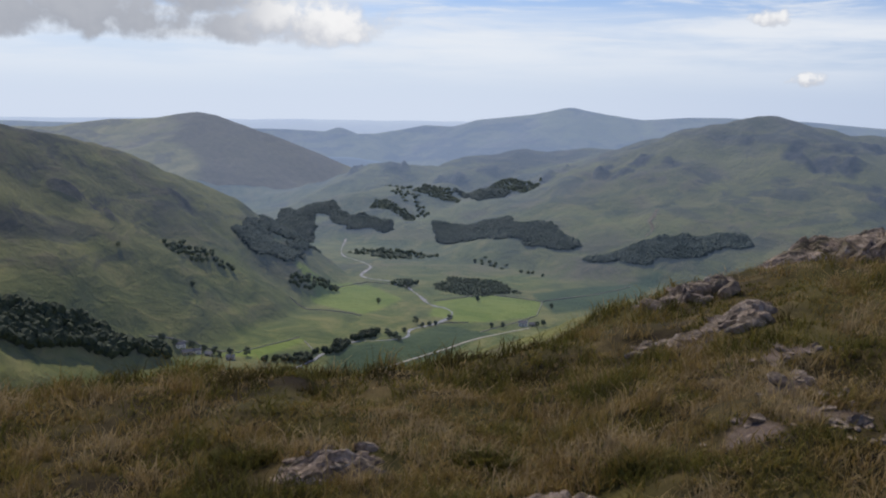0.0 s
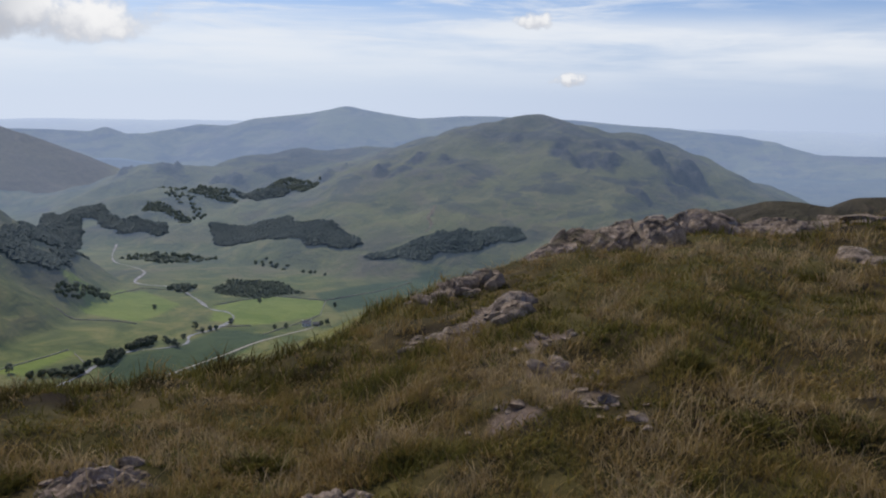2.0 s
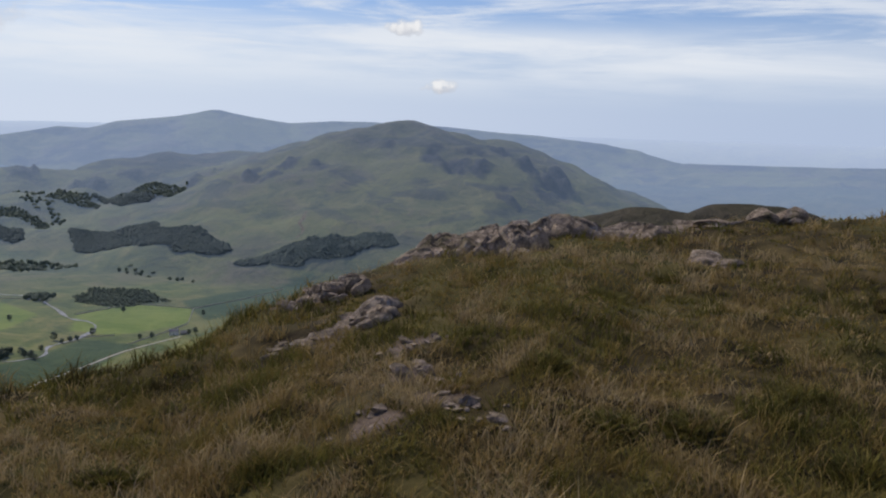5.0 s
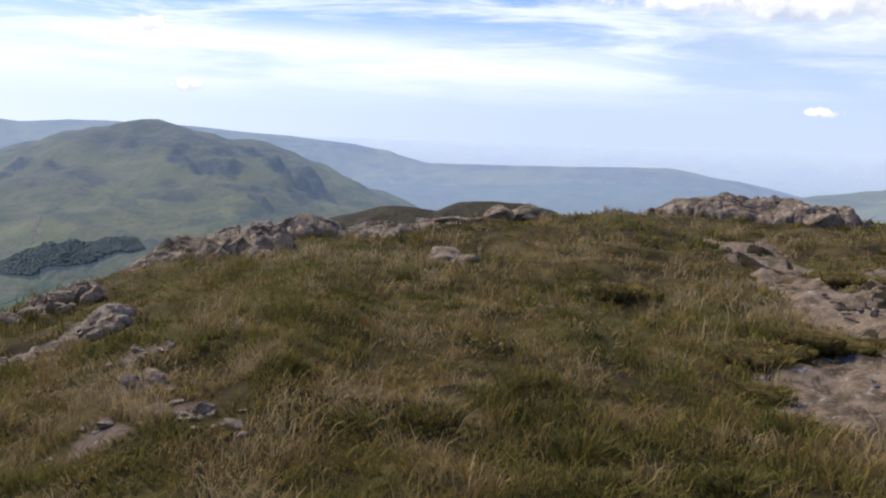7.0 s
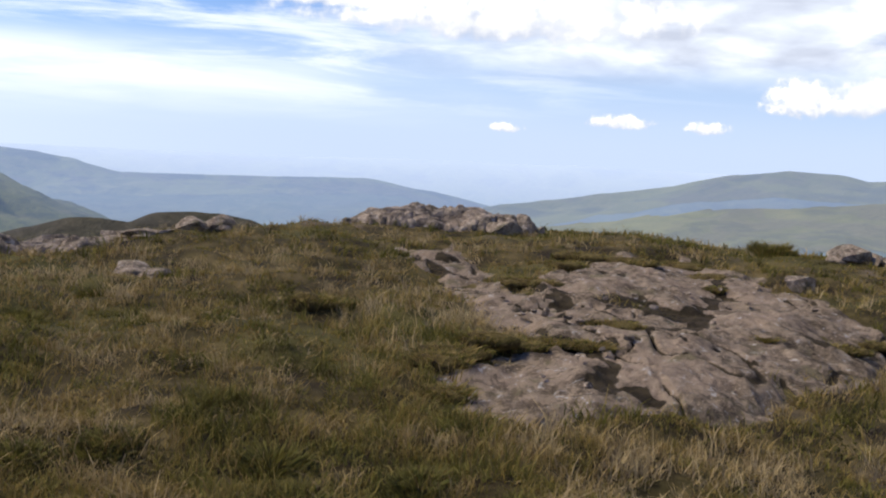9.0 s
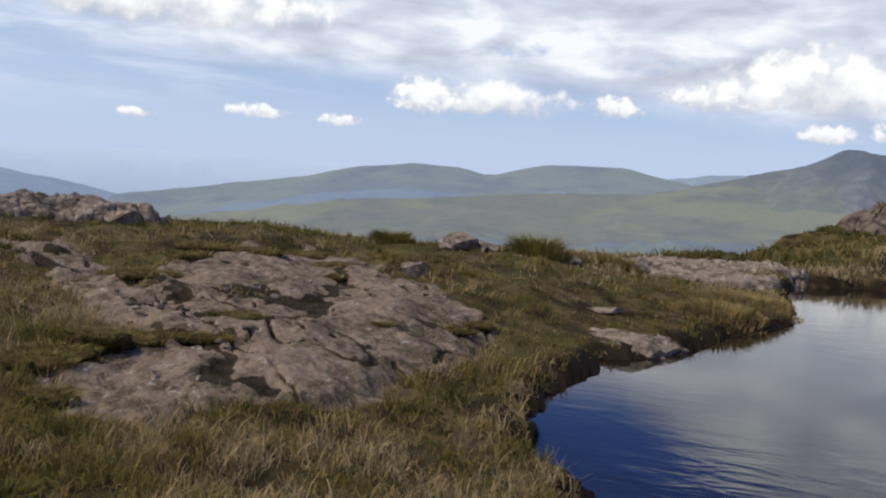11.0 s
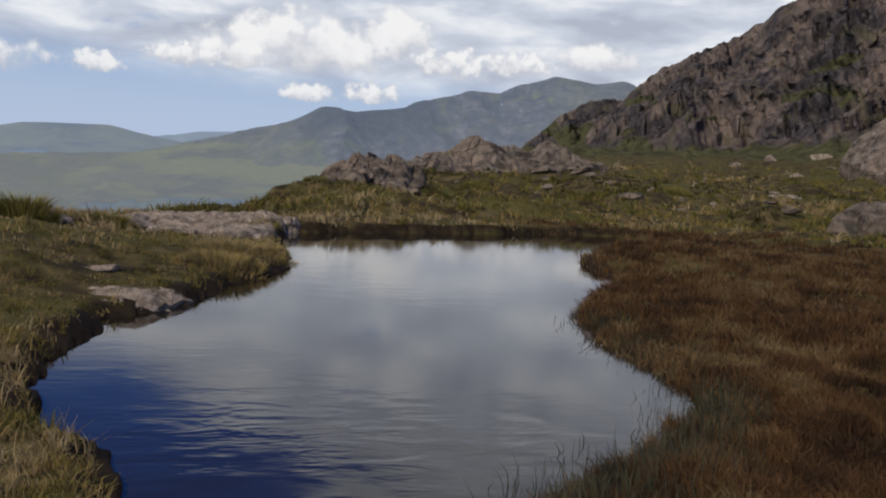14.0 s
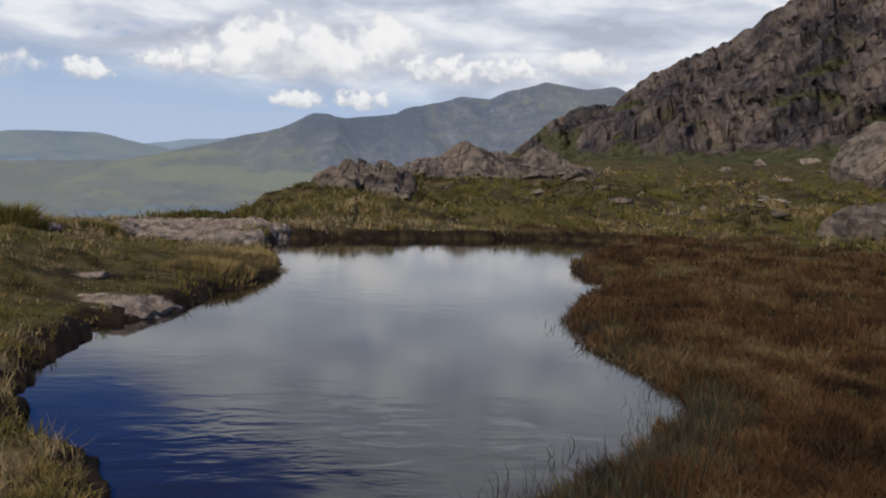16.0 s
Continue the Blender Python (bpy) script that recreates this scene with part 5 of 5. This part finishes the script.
def moss_cushion(a, r, wide, deep, high, seed):
    """A ragged cushion of moss and peat with a short fringe."""
    rng = np.random.default_rng(seed)
    bm = bmesh.new()
    bmesh.ops.create_icosphere(bm, subdivisions=4, radius=1.0)
    v = np.array([q.co[:] for q in bm.verts])
    f = np.array([[q.index for q in c.verts] for c in bm.faces])
    bm.free()
    v = v * (1 + 0.26 * fbm(v[:, 0] + seed, v[:, 1], 0.8, 3, seed, 0.5))[:, None] * [0.9 * wide, 0.9 * deep, high]
    x0, y0 = spot(a, r)
    z0 = land_at(x0, y0) + 0.035
    ob = new("moss_cushion", mesh_of("moss_cushion", v, [f], [MOSS_M], True))
    ob.matrix_world = pose(x0, y0, z0, 0, 0, -a)
    k = 620
    q, t = np.sqrt(rng.uniform(0, 1, k)), rng.uniform(0, 6.28, k)
    px, py = 0.95 * wide * q * np.cos(t), 0.95 * deep * q * np.sin(t)
    pz = high * 0.8 * np.sqrt(np.clip(1 - q * q, 0, 1))
    fringe = blades("fringe", GRASS_M, px, py, pz, rng.uniform(0.02, 0.06, k), rng.uniform(0.006, 0.013, k), 0.42 + 0.35 * rng.uniform(-1, 1, k), 0.9, seed)
    fringe.parent = ob
    tagged(fringe, "short brown and olive blades", kind="stuff")
    tagged(ob, "brown moss cushion with grass in a rock hollow", "moss", "moss cushions")


for k, (a, r, wide, deep, high) in enumerate([(60.1, 10.6, 0.36, 0.24, 0.09), (61.8, 12.1, 0.26, 0.16, 0.08), (65.3, 8.6, 0.30, 0.16, 0.07), (70.3, 13.2, 0.40, 0.32, 0.10), (70.6, 12.0, 0.20, 0.15, 0.06), (77.4, 9.4, 0.32, 0.12, 0.06), (79.0, 10.0, 0.22, 0.12, 0.06), (56.5, 7.0, 0.30, 0.15, 0.09), (58.2, 7.25, 0.26, 0.13, 0.08),
                                              (59.9, 7.4, 0.28, 0.13, 0.07), (62.3, 7.6, 0.28, 0.12, 0.06), (64.6, 7.6, 0.22, 0.12, 0.06), (65.3, 13.0, 0.5, 0.3, 0.10), (62.6, 12.9, 0.4, 0.2, 0.10), (68.0, 14.2, 0.5, 0.3, 0.10), (55.9, 6.7, 0.24, 0.16, 0.09), (56.6, 6.1, 0.20, 0.15, 0.08), (47.7, 8.2, 0.24, 0.16, 0.12), (73.6, 8.9, 0.16, 0.08, 0.05), (57.9, 5.6, 0.24, 0.10, 0.06)]):
    moss_cushion(a, r, wide, deep, high * 0.7, 200 + k)


def heather_clump(a, r, reach, high, seed):
    """A dark low clump of heather and rush in the grass."""
    rng = np.random.default_rng(seed)
    k = 900
    q, t = reach * np.sqrt(rng.uniform(0, 1, k)), rng.uniform(0, 6.28, k)
    cx, cy = spot(a, r)
    x, y = cx + q * np.cos(t), cy + 0.7 * q * np.sin(t)
    tall = high * np.sqrt(np.clip(1 - (q / reach) ** 2, 0.15, 1)) * rng.uniform(0.6, 1.1, k)
    tagged(blades("heather_clump", GRASS_M, x, y, ground_z(x, y), tall, rng.uniform(0.006, 0.012, k), 0.18 + 0.2 * rng.uniform(-1, 1, k), 0.7, seed), "dark green clump of heather in the grass", "heather", kind="stuff")


for k, (a, r, reach, high) in enumerate([(47.2, 4.6, 0.22, 0.13), (37.8, 4.7, 0.20, 0.10), (43.1, 5.5, 0.18, 0.10), (56.3, 4.4, 0.20, 0.10), (49.2, 8.5, 0.2, 0.12), (42.2, 7.9, 0.2, 0.09), (33.0, 4.6, 0.2, 0.10), (49.0, 4.2, 0.22, 0.11), (29.0, 5.2, 0.16, 0.10), (12.5, 4.3, 0.16, 0.10), (3.0, 4.6, 0.18, 0.11), (-12.0, 4.8, 0.2, 0.11), (31.5, 7.6, 0.25, 0.10), (35.5, 8.8, 0.22, 0.12)]):
    heather_clump(a, r, reach, high, 400 + k)

# ---- the valley: river, walls, woods, trees, farms ----


def bmesh_part(name, bm, mat, parent=None, label="", at=None):
    me = bpy.data.meshes.new(name)
    bm.to_mesh(me)
    bm.free()
    me.materials.append(mat)
    ob = new(name, me)
    if parent is not None:
        ob.parent = parent
    if at is not None:
        ob.matrix_basis = at
    return tagged(ob, label)


def strip(name, points, width, lift, mat, wobble=0.0, seed=0, steps=12):
    """A ribbon laid on the land along a smooth line."""
    p = np.array(points, float)
    q = np.vstack([2 * p[0] - p[1], p, 2 * p[-1] - p[-2]])
    line = []
    for i in range(1, len(q) - 2):
        for t in np.linspace(0, 1, steps, endpoint=False):
            line.append(0.5 * ((2 * q[i]) + (q[i + 1] - q[i - 1]) * t + (2 * q[i - 1] - 5 * q[i] + 4 * q[i + 1] - q[i + 2]) * t * t + (3 * q[i] - q[i - 1] - 3 * q[i + 1] + q[i + 2]) * t**3))
    line = np.array(line)
    way = np.gradient(line, axis=0)
    side = np.stack([-way[:, 1], way[:, 0]], -1) / np.linalg.norm(way, axis=1)[:, None]
    w = width * (1 + wobble * fbm(np.arange(len(line)) * 1.0, np.zeros(len(line)), 5.0, 3, seed))[:, None]
    rows = np.stack([line + side * w * k for k in (-0.5, 0.0, 0.5)], 1).reshape(-1, 2)
    z = ground_z(rows[:, 0], rows[:, 1]) + lift
    return new(name, mesh_of(name, np.column_stack([rows, z]), [grid_faces(len(line), 3)], [mat], True))


def plain_material(name, a, b, scale, rough=0.85, spec=0.25):
    m, n, bsdf, p = material(name, rough)
    bsdf.inputs["Specular IOR Level"].default_value = spec
    t = n.noise(p, scale, 5, 0.65)
    finish(n, bsdf, n.mix(n.step(t, 0.35, 0.65), a, b), t, 0.4, 0.3 / scale)
    return m


RIVER_M = plain_material("river_shingle_and_water", (0.17, 0.18, 0.19), (0.34, 0.34, 0.33), 0.12, 0.75, 0.2)
TRACK_M = plain_material("gravel_track", (0.30, 0.28, 0.22), (0.40, 0.37, 0.30), 0.4)
SCREE_M = plain_material("grey_scree", (0.10, 0.095, 0.085), (0.20, 0.19, 0.165), 0.2)
WALL_M = plain_material("dry_stone", (0.20, 0.195, 0.175), (0.32, 0.31, 0.28), 0.8)
CONIFER_M = plain_material("conifer_needles", (0.056, 0.082, 0.080), (0.080, 0.106, 0.098), 0.02)
# paler leaf colour stands in for haze; the darker copy is for near woods
LEAF_M = plain_material("hazed_broad_leaves", (0.084, 0.106, 0.078), (0.115, 0.138, 0.094), 0.3)
DARK_LEAF_M = plain_material("near_broad_leaves", (0.030, 0.042, 0.026), (0.054, 0.068, 0.038), 0.3)
BARK_M = plain_material("bark", (0.05, 0.04, 0.03), (0.10, 0.085, 0.065), 2.0)
RENDER_M = plain_material("white_render", (0.70, 0.69, 0.66), (0.82, 0.81, 0.78), 0.9)
STONE_M = plain_material("farm_stone", (0.26, 0.25, 0.23), (0.40, 0.38, 0.35), 1.2)
SLATE_M = plain_material("slate_roof", (0.10, 0.105, 0.12), (0.17, 0.175, 0.19), 1.5, 0.6)
PANE_M = plain_material("dark_panes", (0.02, 0.022, 0.025), (0.03, 0.032, 0.035), 1.0, 0.15, 0.5)

tagged(strip("river", [(-190, 1040), (-163, 1095), (-150, 1128), (-144, 1149), (-132, 1168), (-115, 1212), (-65, 1230), (-43, 1249), (-39, 1298), (-6, 1337), (18, 1401), (10, 1443), (-16, 1477), (-41, 1566), (-78, 1659), (-143, 1725), (-136, 1836), (-197, 1953), (-214, 2059), (-215, 2158)], 4.5, 0.7, RIVER_M, 0.55, 3), "pale shingle river winding along the valley floor", "river", kind="structure")
tagged(strip("track", [(126, 1315), (90, 1288), (63, 1263), (16, 1203), (-40, 1130), (-90, 1060)], 4.0, 0.6, TRACK_M), "narrow gravel farm track", "track", kind="structure")
tagged(strip("scree_gully", [(428, 1898), (414, 1863), (403, 1848), (403, 1818), (384, 1800)], 5.0, 1.2, SCREE_M, 0.6, 9), "grey scree gully down the hillside", "gully", kind="structure")


def stone_wall(points):
    """A dry-stone field wall that follows the land."""
    p = []
    for (ax, ay), (bx, by) in zip(points[:-1], points[1:]):
        k = max(2, int(math.hypot(bx - ax, by - ay) / 12))
        p += [(ax + (bx - ax) * i / k, ay + (by - ay) * i / k) for i in range(k)]
    p = np.array(p + [points[-1]], float)
    way = np.gradient(p, axis=0)
    side = np.stack([-way[:, 1], way[:, 0]], -1) / np.linalg.norm(way, axis=1)[:, None]
    z = ground_z(p[:, 0], p[:, 1])
    rows = []
    for off, up in ((-0.5, -0.4), (-0.35, 1.15), (0.35, 1.15), (0.5, -0.4)):
        q = p + side * off
        rows.append(np.column_stack([q, z + up + 0.15 * fbm(q[:, 0], q[:, 1], 20, 2, 5)]))
    v = np.stack(rows, 1).reshape(-1, 3)
    tagged(new("field_wall", mesh_of("field_wall", v, [grid_faces(len(p), 4)], [WALL_M])), "grey dry-stone field wall across pasture", "wall", "field walls")


stone_wall([(-8, 1499), (75, 1551), (163, 1499), (143, 1390)])
stone_wall([(42, 1356), (-6, 1345)])
stone_wall([(56, 1294), (143, 1390)])
stone_wall([(-348, 1119), (-300, 1150), (-246, 1142), (-183, 1226)])
stone_wall([(-173, 1209), (-150, 1150)])
stone_wall([(-219, 1537), (-128, 1666), (-60, 1620)])
stone_wall([(163, 1499), (250, 1560), (330, 1640)])
stone_wall([(-225, 1420), (-150, 1400), (-113, 1368)])


def crown_shape(rng, conifer):
    """A rough crown about one metre high and round, from its foot up."""
    if conifer:
        ring = 6
        v, f = [], []
        for k, (h, w) in enumerate([(0.05, 0.34), (0.45, 0.27), (0.80, 0.13), (1.0, 0.02)]):
            a = np.linspace(0, 2 * np.pi, ring, endpoint=False) + 0.4 * k
            j = rng.uniform(0.75, 1.2, ring)
            v += [(w * s * np.cos(t), w * s * np.sin(t), h + rng.uniform(-0.05, 0.05)) for t, s in zip(a, j)]
        v = np.array(v)
        for k in range(3):
            b = k * ring
            f += [(b + i, b + (i + 1) % ring, b + ring + (i + 1) % ring, b + ring + i) for i in range(ring)]
        return v, np.array(f), None
    bm = bmesh.new()
    bmesh.ops.create_icosphere(bm, subdivisions=2, radius=0.42)
    v = np.array([p.co[:] for p in bm.verts])
    f = np.array([[p.index for p in q.verts] for q in bm.faces])
    bm.free()
    v = v * (1 + rng.uniform(-0.28, 0.28, len(v)))[:, None] * np.array([1.0, 1.0, 1.05]) + [0, 0, 0.55]
    return v, None, f


def wood(corners, gap, tall, conifer, seed, label):
    """All the trees of a plantation or copse."""
    rng = np.random.default_rng(seed)
    c = np.array(corners, float)
    lo, hi = c.min(axis=0) - gap, c.max(axis=0) + gap
    gx, gy = np.meshgrid(np.arange(lo[0], hi[0], gap), np.arange(lo[1], hi[1], gap))
    x, y = gx.ravel() + rng.uniform(-0.45, 0.45, gx.size) * gap, gy.ravel() + rng.uniform(-0.45, 0.45, gx.size) * gap
    d = off_outline(x, y, c)
    keep = d + gap * 1.4 * fbm(x, y, 40, 2, seed) < gap * 0.3
    x, y = x[keep], y[keep]
    z = ground_z(x, y)
    shapes = [crown_shape(rng, conifer if conifer is not None else k % 2 == 0) for k in range(6)]
    verts, quads, tris, n = [], [], [], 0
    for i in range(len(x)):
        v, q, t = shapes[rng.integers(6)]
        s = tall * rng.uniform(0.88, 1.08)
        a = rng.uniform(0, 6.28)
        spread = s * (2.3 if q is not None else 1.0)
        verts.append(np.column_stack([(v[:, 0] * np.cos(a) - v[:, 1] * np.sin(a)) * spread + x[i], (v[:, 0] * np.sin(a) + v[:, 1] * np.cos(a)) * spread + y[i], v[:, 2] * s * (0.62 if q is not None else 1.0) + z[i] - 0.4]))
        (quads if q is not None else tris).append((q if q is not None else t) + n)
        n += len(v)
    faces = [np.vstack(g) for g in (quads, tris) if g]
    # woods beyond 1300 m take the paler leaves, haze put into the colour
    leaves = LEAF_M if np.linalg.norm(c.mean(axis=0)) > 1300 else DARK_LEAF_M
    me = mesh_of("woodland", np.vstack(verts), faces, [CONIFER_M if conifer else leaves])
    return tagged(new("woodland", me), label, "woodland", kind="stuff")


wood([(-330, 1532), (-290, 1501), (-238, 1548), (-260, 2018), (-250, 1792), (-277, 1544), (-318, 1693)], 4.6, 9.5, True, 1, "dark conifer plantation climbing the hillside")
wood([(-271, 1706), (-307, 2329), (-279, 2309), (-212, 2204), (-116, 2171), (-117, 2218), (-230, 2276), (-269, 2376), (-430, 2584), (-306, 1623)], 6, 10, True, 2, "dark conifer plantation at the valley head")
wood([(-14, 2186), (-7, 2082), (60, 2030), (189, 1877), (271, 1825), (209, 1964), (89, 2174)], 5, 9.5, True, 3, "dark square conifer plantation on the slope")
wood([(274, 1769), (376, 1711), (554, 1702), (552, 1739), (437, 1780)], 5, 9, True, 4, "dark conifer belt below the fell")
wood([(40, 2438), (94, 2326), (170, 2337), (142, 2432)], 6.5, 9.5, True, 5, "far conifer plantation on a knoll")
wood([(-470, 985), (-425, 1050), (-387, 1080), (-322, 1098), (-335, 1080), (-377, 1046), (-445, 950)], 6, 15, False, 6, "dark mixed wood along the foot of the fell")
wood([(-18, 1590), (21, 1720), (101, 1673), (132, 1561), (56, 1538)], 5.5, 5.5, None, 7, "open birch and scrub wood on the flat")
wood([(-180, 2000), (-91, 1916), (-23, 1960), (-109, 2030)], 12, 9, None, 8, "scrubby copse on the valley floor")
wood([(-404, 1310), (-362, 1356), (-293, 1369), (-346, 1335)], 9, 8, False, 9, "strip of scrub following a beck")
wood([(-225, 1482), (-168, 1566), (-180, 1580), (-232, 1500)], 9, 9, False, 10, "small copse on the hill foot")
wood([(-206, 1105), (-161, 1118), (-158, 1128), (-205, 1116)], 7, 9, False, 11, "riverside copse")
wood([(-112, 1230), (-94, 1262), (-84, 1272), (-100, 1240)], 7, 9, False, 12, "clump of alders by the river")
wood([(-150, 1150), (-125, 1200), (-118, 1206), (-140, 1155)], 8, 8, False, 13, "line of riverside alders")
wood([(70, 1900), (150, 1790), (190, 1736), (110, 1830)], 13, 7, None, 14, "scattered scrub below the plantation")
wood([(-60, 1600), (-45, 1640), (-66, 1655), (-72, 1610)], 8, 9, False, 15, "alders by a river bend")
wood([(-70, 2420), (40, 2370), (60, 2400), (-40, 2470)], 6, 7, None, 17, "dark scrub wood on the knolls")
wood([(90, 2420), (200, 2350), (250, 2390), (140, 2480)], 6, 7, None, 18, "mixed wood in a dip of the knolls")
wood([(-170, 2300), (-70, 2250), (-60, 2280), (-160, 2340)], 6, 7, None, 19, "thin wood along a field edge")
wood([(-150, 2540), (-40, 2253), (-30, 2280), (-139, 2582)], 16, 9, None, 16, "hedgerow scrub among far fields")


def tree(rng):
    """Trunk, limbs and a crown of leafy clumps, ten metres high."""
    base = new("tree")
    bm = bmesh.new()
    bmesh.ops.create_cone(bm, cap_ends=True, segments=7, radius1=0.38, radius2=0.14, depth=5.0, matrix=Matrix.Translation((0, 0, 2.3)))
    for k in range(5):
        a = k * 1.26 + rng.uniform(-0.3, 0.3)
        m = Matrix.Translation((0, 0, 3.2 + 0.3 * k)) @ Matrix.Rotation(a, 4, "Z") @ Matrix.Rotation(radians(48), 4, "Y") @ Matrix.Translation((0, 0, 1.3))
        bmesh.ops.create_cone(bm, cap_ends=True, segments=5, radius1=0.15, radius2=0.05, depth=2.8, matrix=m)
    bmesh_part("trunk", bm, BARK_M, base)
    bm = bmesh.new()
    for k in range(30):
        h = rng.uniform(2.6, 9.4)
        reach = 3.4 * math.sqrt(max(0.05, 1 - ((h - 5.6) / 4.2) ** 2))
        a, q = rng.uniform(0, 6.28), reach * math.sqrt(rng.uniform(0.1, 1))
        m = Matrix.Translation((q * math.cos(a), q * math.sin(a), h)) @ Matrix.Diagonal((*rng.uniform(0.8, 1.5, 3), 1))
        bmesh.ops.create_icosphere(bm, subdivisions=1, radius=1.0, matrix=m)
    for v in bm.verts:
        v.co += Vector(rng.uniform(-0.3, 0.3, 3))
    bmesh_part("crown", bm, LEAF_M, base)
    return tagged(base, "dark leafy broadleaf tree in valley pasture", "tree", "valley trees")


rng = np.random.default_rng(8)
kinds = [tree(rng) for _ in range(3)]
TREES = [(-96, 1479), (-57, 1600), (-102, 1231), (-57, 1236), (-52, 1226), (-6, 1330), (-14, 1326), (14, 1361), (73, 1320), (89, 1319), (137, 1322), (146, 1324), (-48, 1275), (-34, 1333), (-213, 1524), (-66, 1245),
         (-300, 1136), (-286, 1140), (-318, 1125), (-270, 1128), (-262, 1120), (-250, 1122), (-232, 1130), (-331, 1118), (-24, 1316), (-70, 1258), (60, 1500), (170, 1440), (-420, 1240), (-330, 1262)]
for k, (x, y) in enumerate(TREES):
    m = pose(x, y, land_at(x, y) - 0.3, 0, 0, rng.uniform(0, 360))
    if k < 3:
        kinds[k].matrix_world = m
    else:
        ob = copy_thing(kinds[k % 3], m)
        s = rng.uniform(0.75, 1.25)
        ob.scale = (s, s, s * rng.uniform(0.85, 1.05))


def boxy(name, size, at, mat, parent, label=""):
    bm = bmesh.new()
    bmesh.ops.create_cube(bm, size=1.0, matrix=Matrix.Diagonal((*size, 1)))
    return bmesh_part(name, bm, mat, parent, label, Matrix.Translation(at))


def farm(x, y, turn, long, deep, high, wall_mat, label, chimneys=1):
    """A gabled building with its openings."""
    base = new("farmhouse")
    base.matrix_world = pose(x, y, land_at(x, y) - 0.4, 0, 0, turn)
    bm = bmesh.new()
    a, b, r = long / 2, deep / 2, high + deep * 0.38
    v = [bm.verts.new(c) for c in [(-a, -b, 0), (a, -b, 0), (a, b, 0), (-a, b, 0), (-a, -b, high), (a, -b, high), (a, b, high), (-a, b, high), (-a, 0, r), (a, 0, r)]]
    for f in [(0, 1, 5, 4), (2, 3, 7, 6), (1, 2, 6, 9, 5), (3, 0, 4, 8, 7), (3, 2, 1, 0)]:
        bm.faces.new([v[i] for i in f])
    bmesh_part("wall", bm, wall_mat, base)
    bm = bmesh.new()
    for s in (-1, 1):
        q = [(-a - 0.4, s * (b + 0.4), high - 0.25), (a + 0.4, s * (b + 0.4), high - 0.25), (a + 0.4, 0, r + 0.15), (-a - 0.4, 0, r + 0.15)]
        top = [bm.verts.new((p[0], p[1], p[2] + 0.22)) for p in q]
        low = [bm.verts.new(p) for p in q]
        bm.faces.new(top), bm.faces.new(low[::-1])
        for i in range(4):
            bm.faces.new((top[i], low[i], low[(i + 1) % 4], top[(i + 1) % 4]))
    bmesh.ops.recalc_face_normals(bm, faces=bm.faces[:])
    roof = bmesh_part("roof", bm, SLATE_M, base)
    for k in range(chimneys):
        boxy("chimney", (0.9, 0.7, 1.8), ((a - 0.8) * (1 - 2 * k), 0, r + 0.5), wall_mat, roof)
    for k in range(max(2, int(long / 4))):
        px = -a + (k + 0.5) * long / max(2, int(long / 4))
        for h in ((1.5, 3.7) if high > 4 else (1.5,)):
            boxy("window", (0.9, 0.12, 1.1), (px, -b - 0.02, h), PANE_M, base, "dark window")
    boxy("door", (1.0, 0.14, 2.0), (a * 0.12, -b - 0.02, 1.4), PANE_M, base, "dark door")
    return tagged(base, label, "farmhouse", "valley farms")


farm(118, 1330, -12, 12, 7, 5.0, RENDER_M, "white rendered farmhouse with slate roof", 2)
farm(131, 1328, -12, 9, 6, 3.2, STONE_M, "low grey stone barn beside the farmhouse", 0)
farm(-311, 1128, 20, 11, 7, 4.6, RENDER_M, "white farmhouse among trees at the fell foot", 2)
farm(-302, 1122, 35, 13, 7, 3.6, STONE_M, "long grey stone barn with slate roof", 0)
farm(-292, 1131, 10, 10, 6, 4.4, RENDER_M, "pale cottage in the hamlet", 1)
farm(-276, 1124, -15, 9, 6, 3.4, STONE_M, "grey stone outbuilding in the hamlet", 0)
farm(-248, 1112, 5, 10, 6, 4.2, STONE_M, "grey stone house by the river", 1)
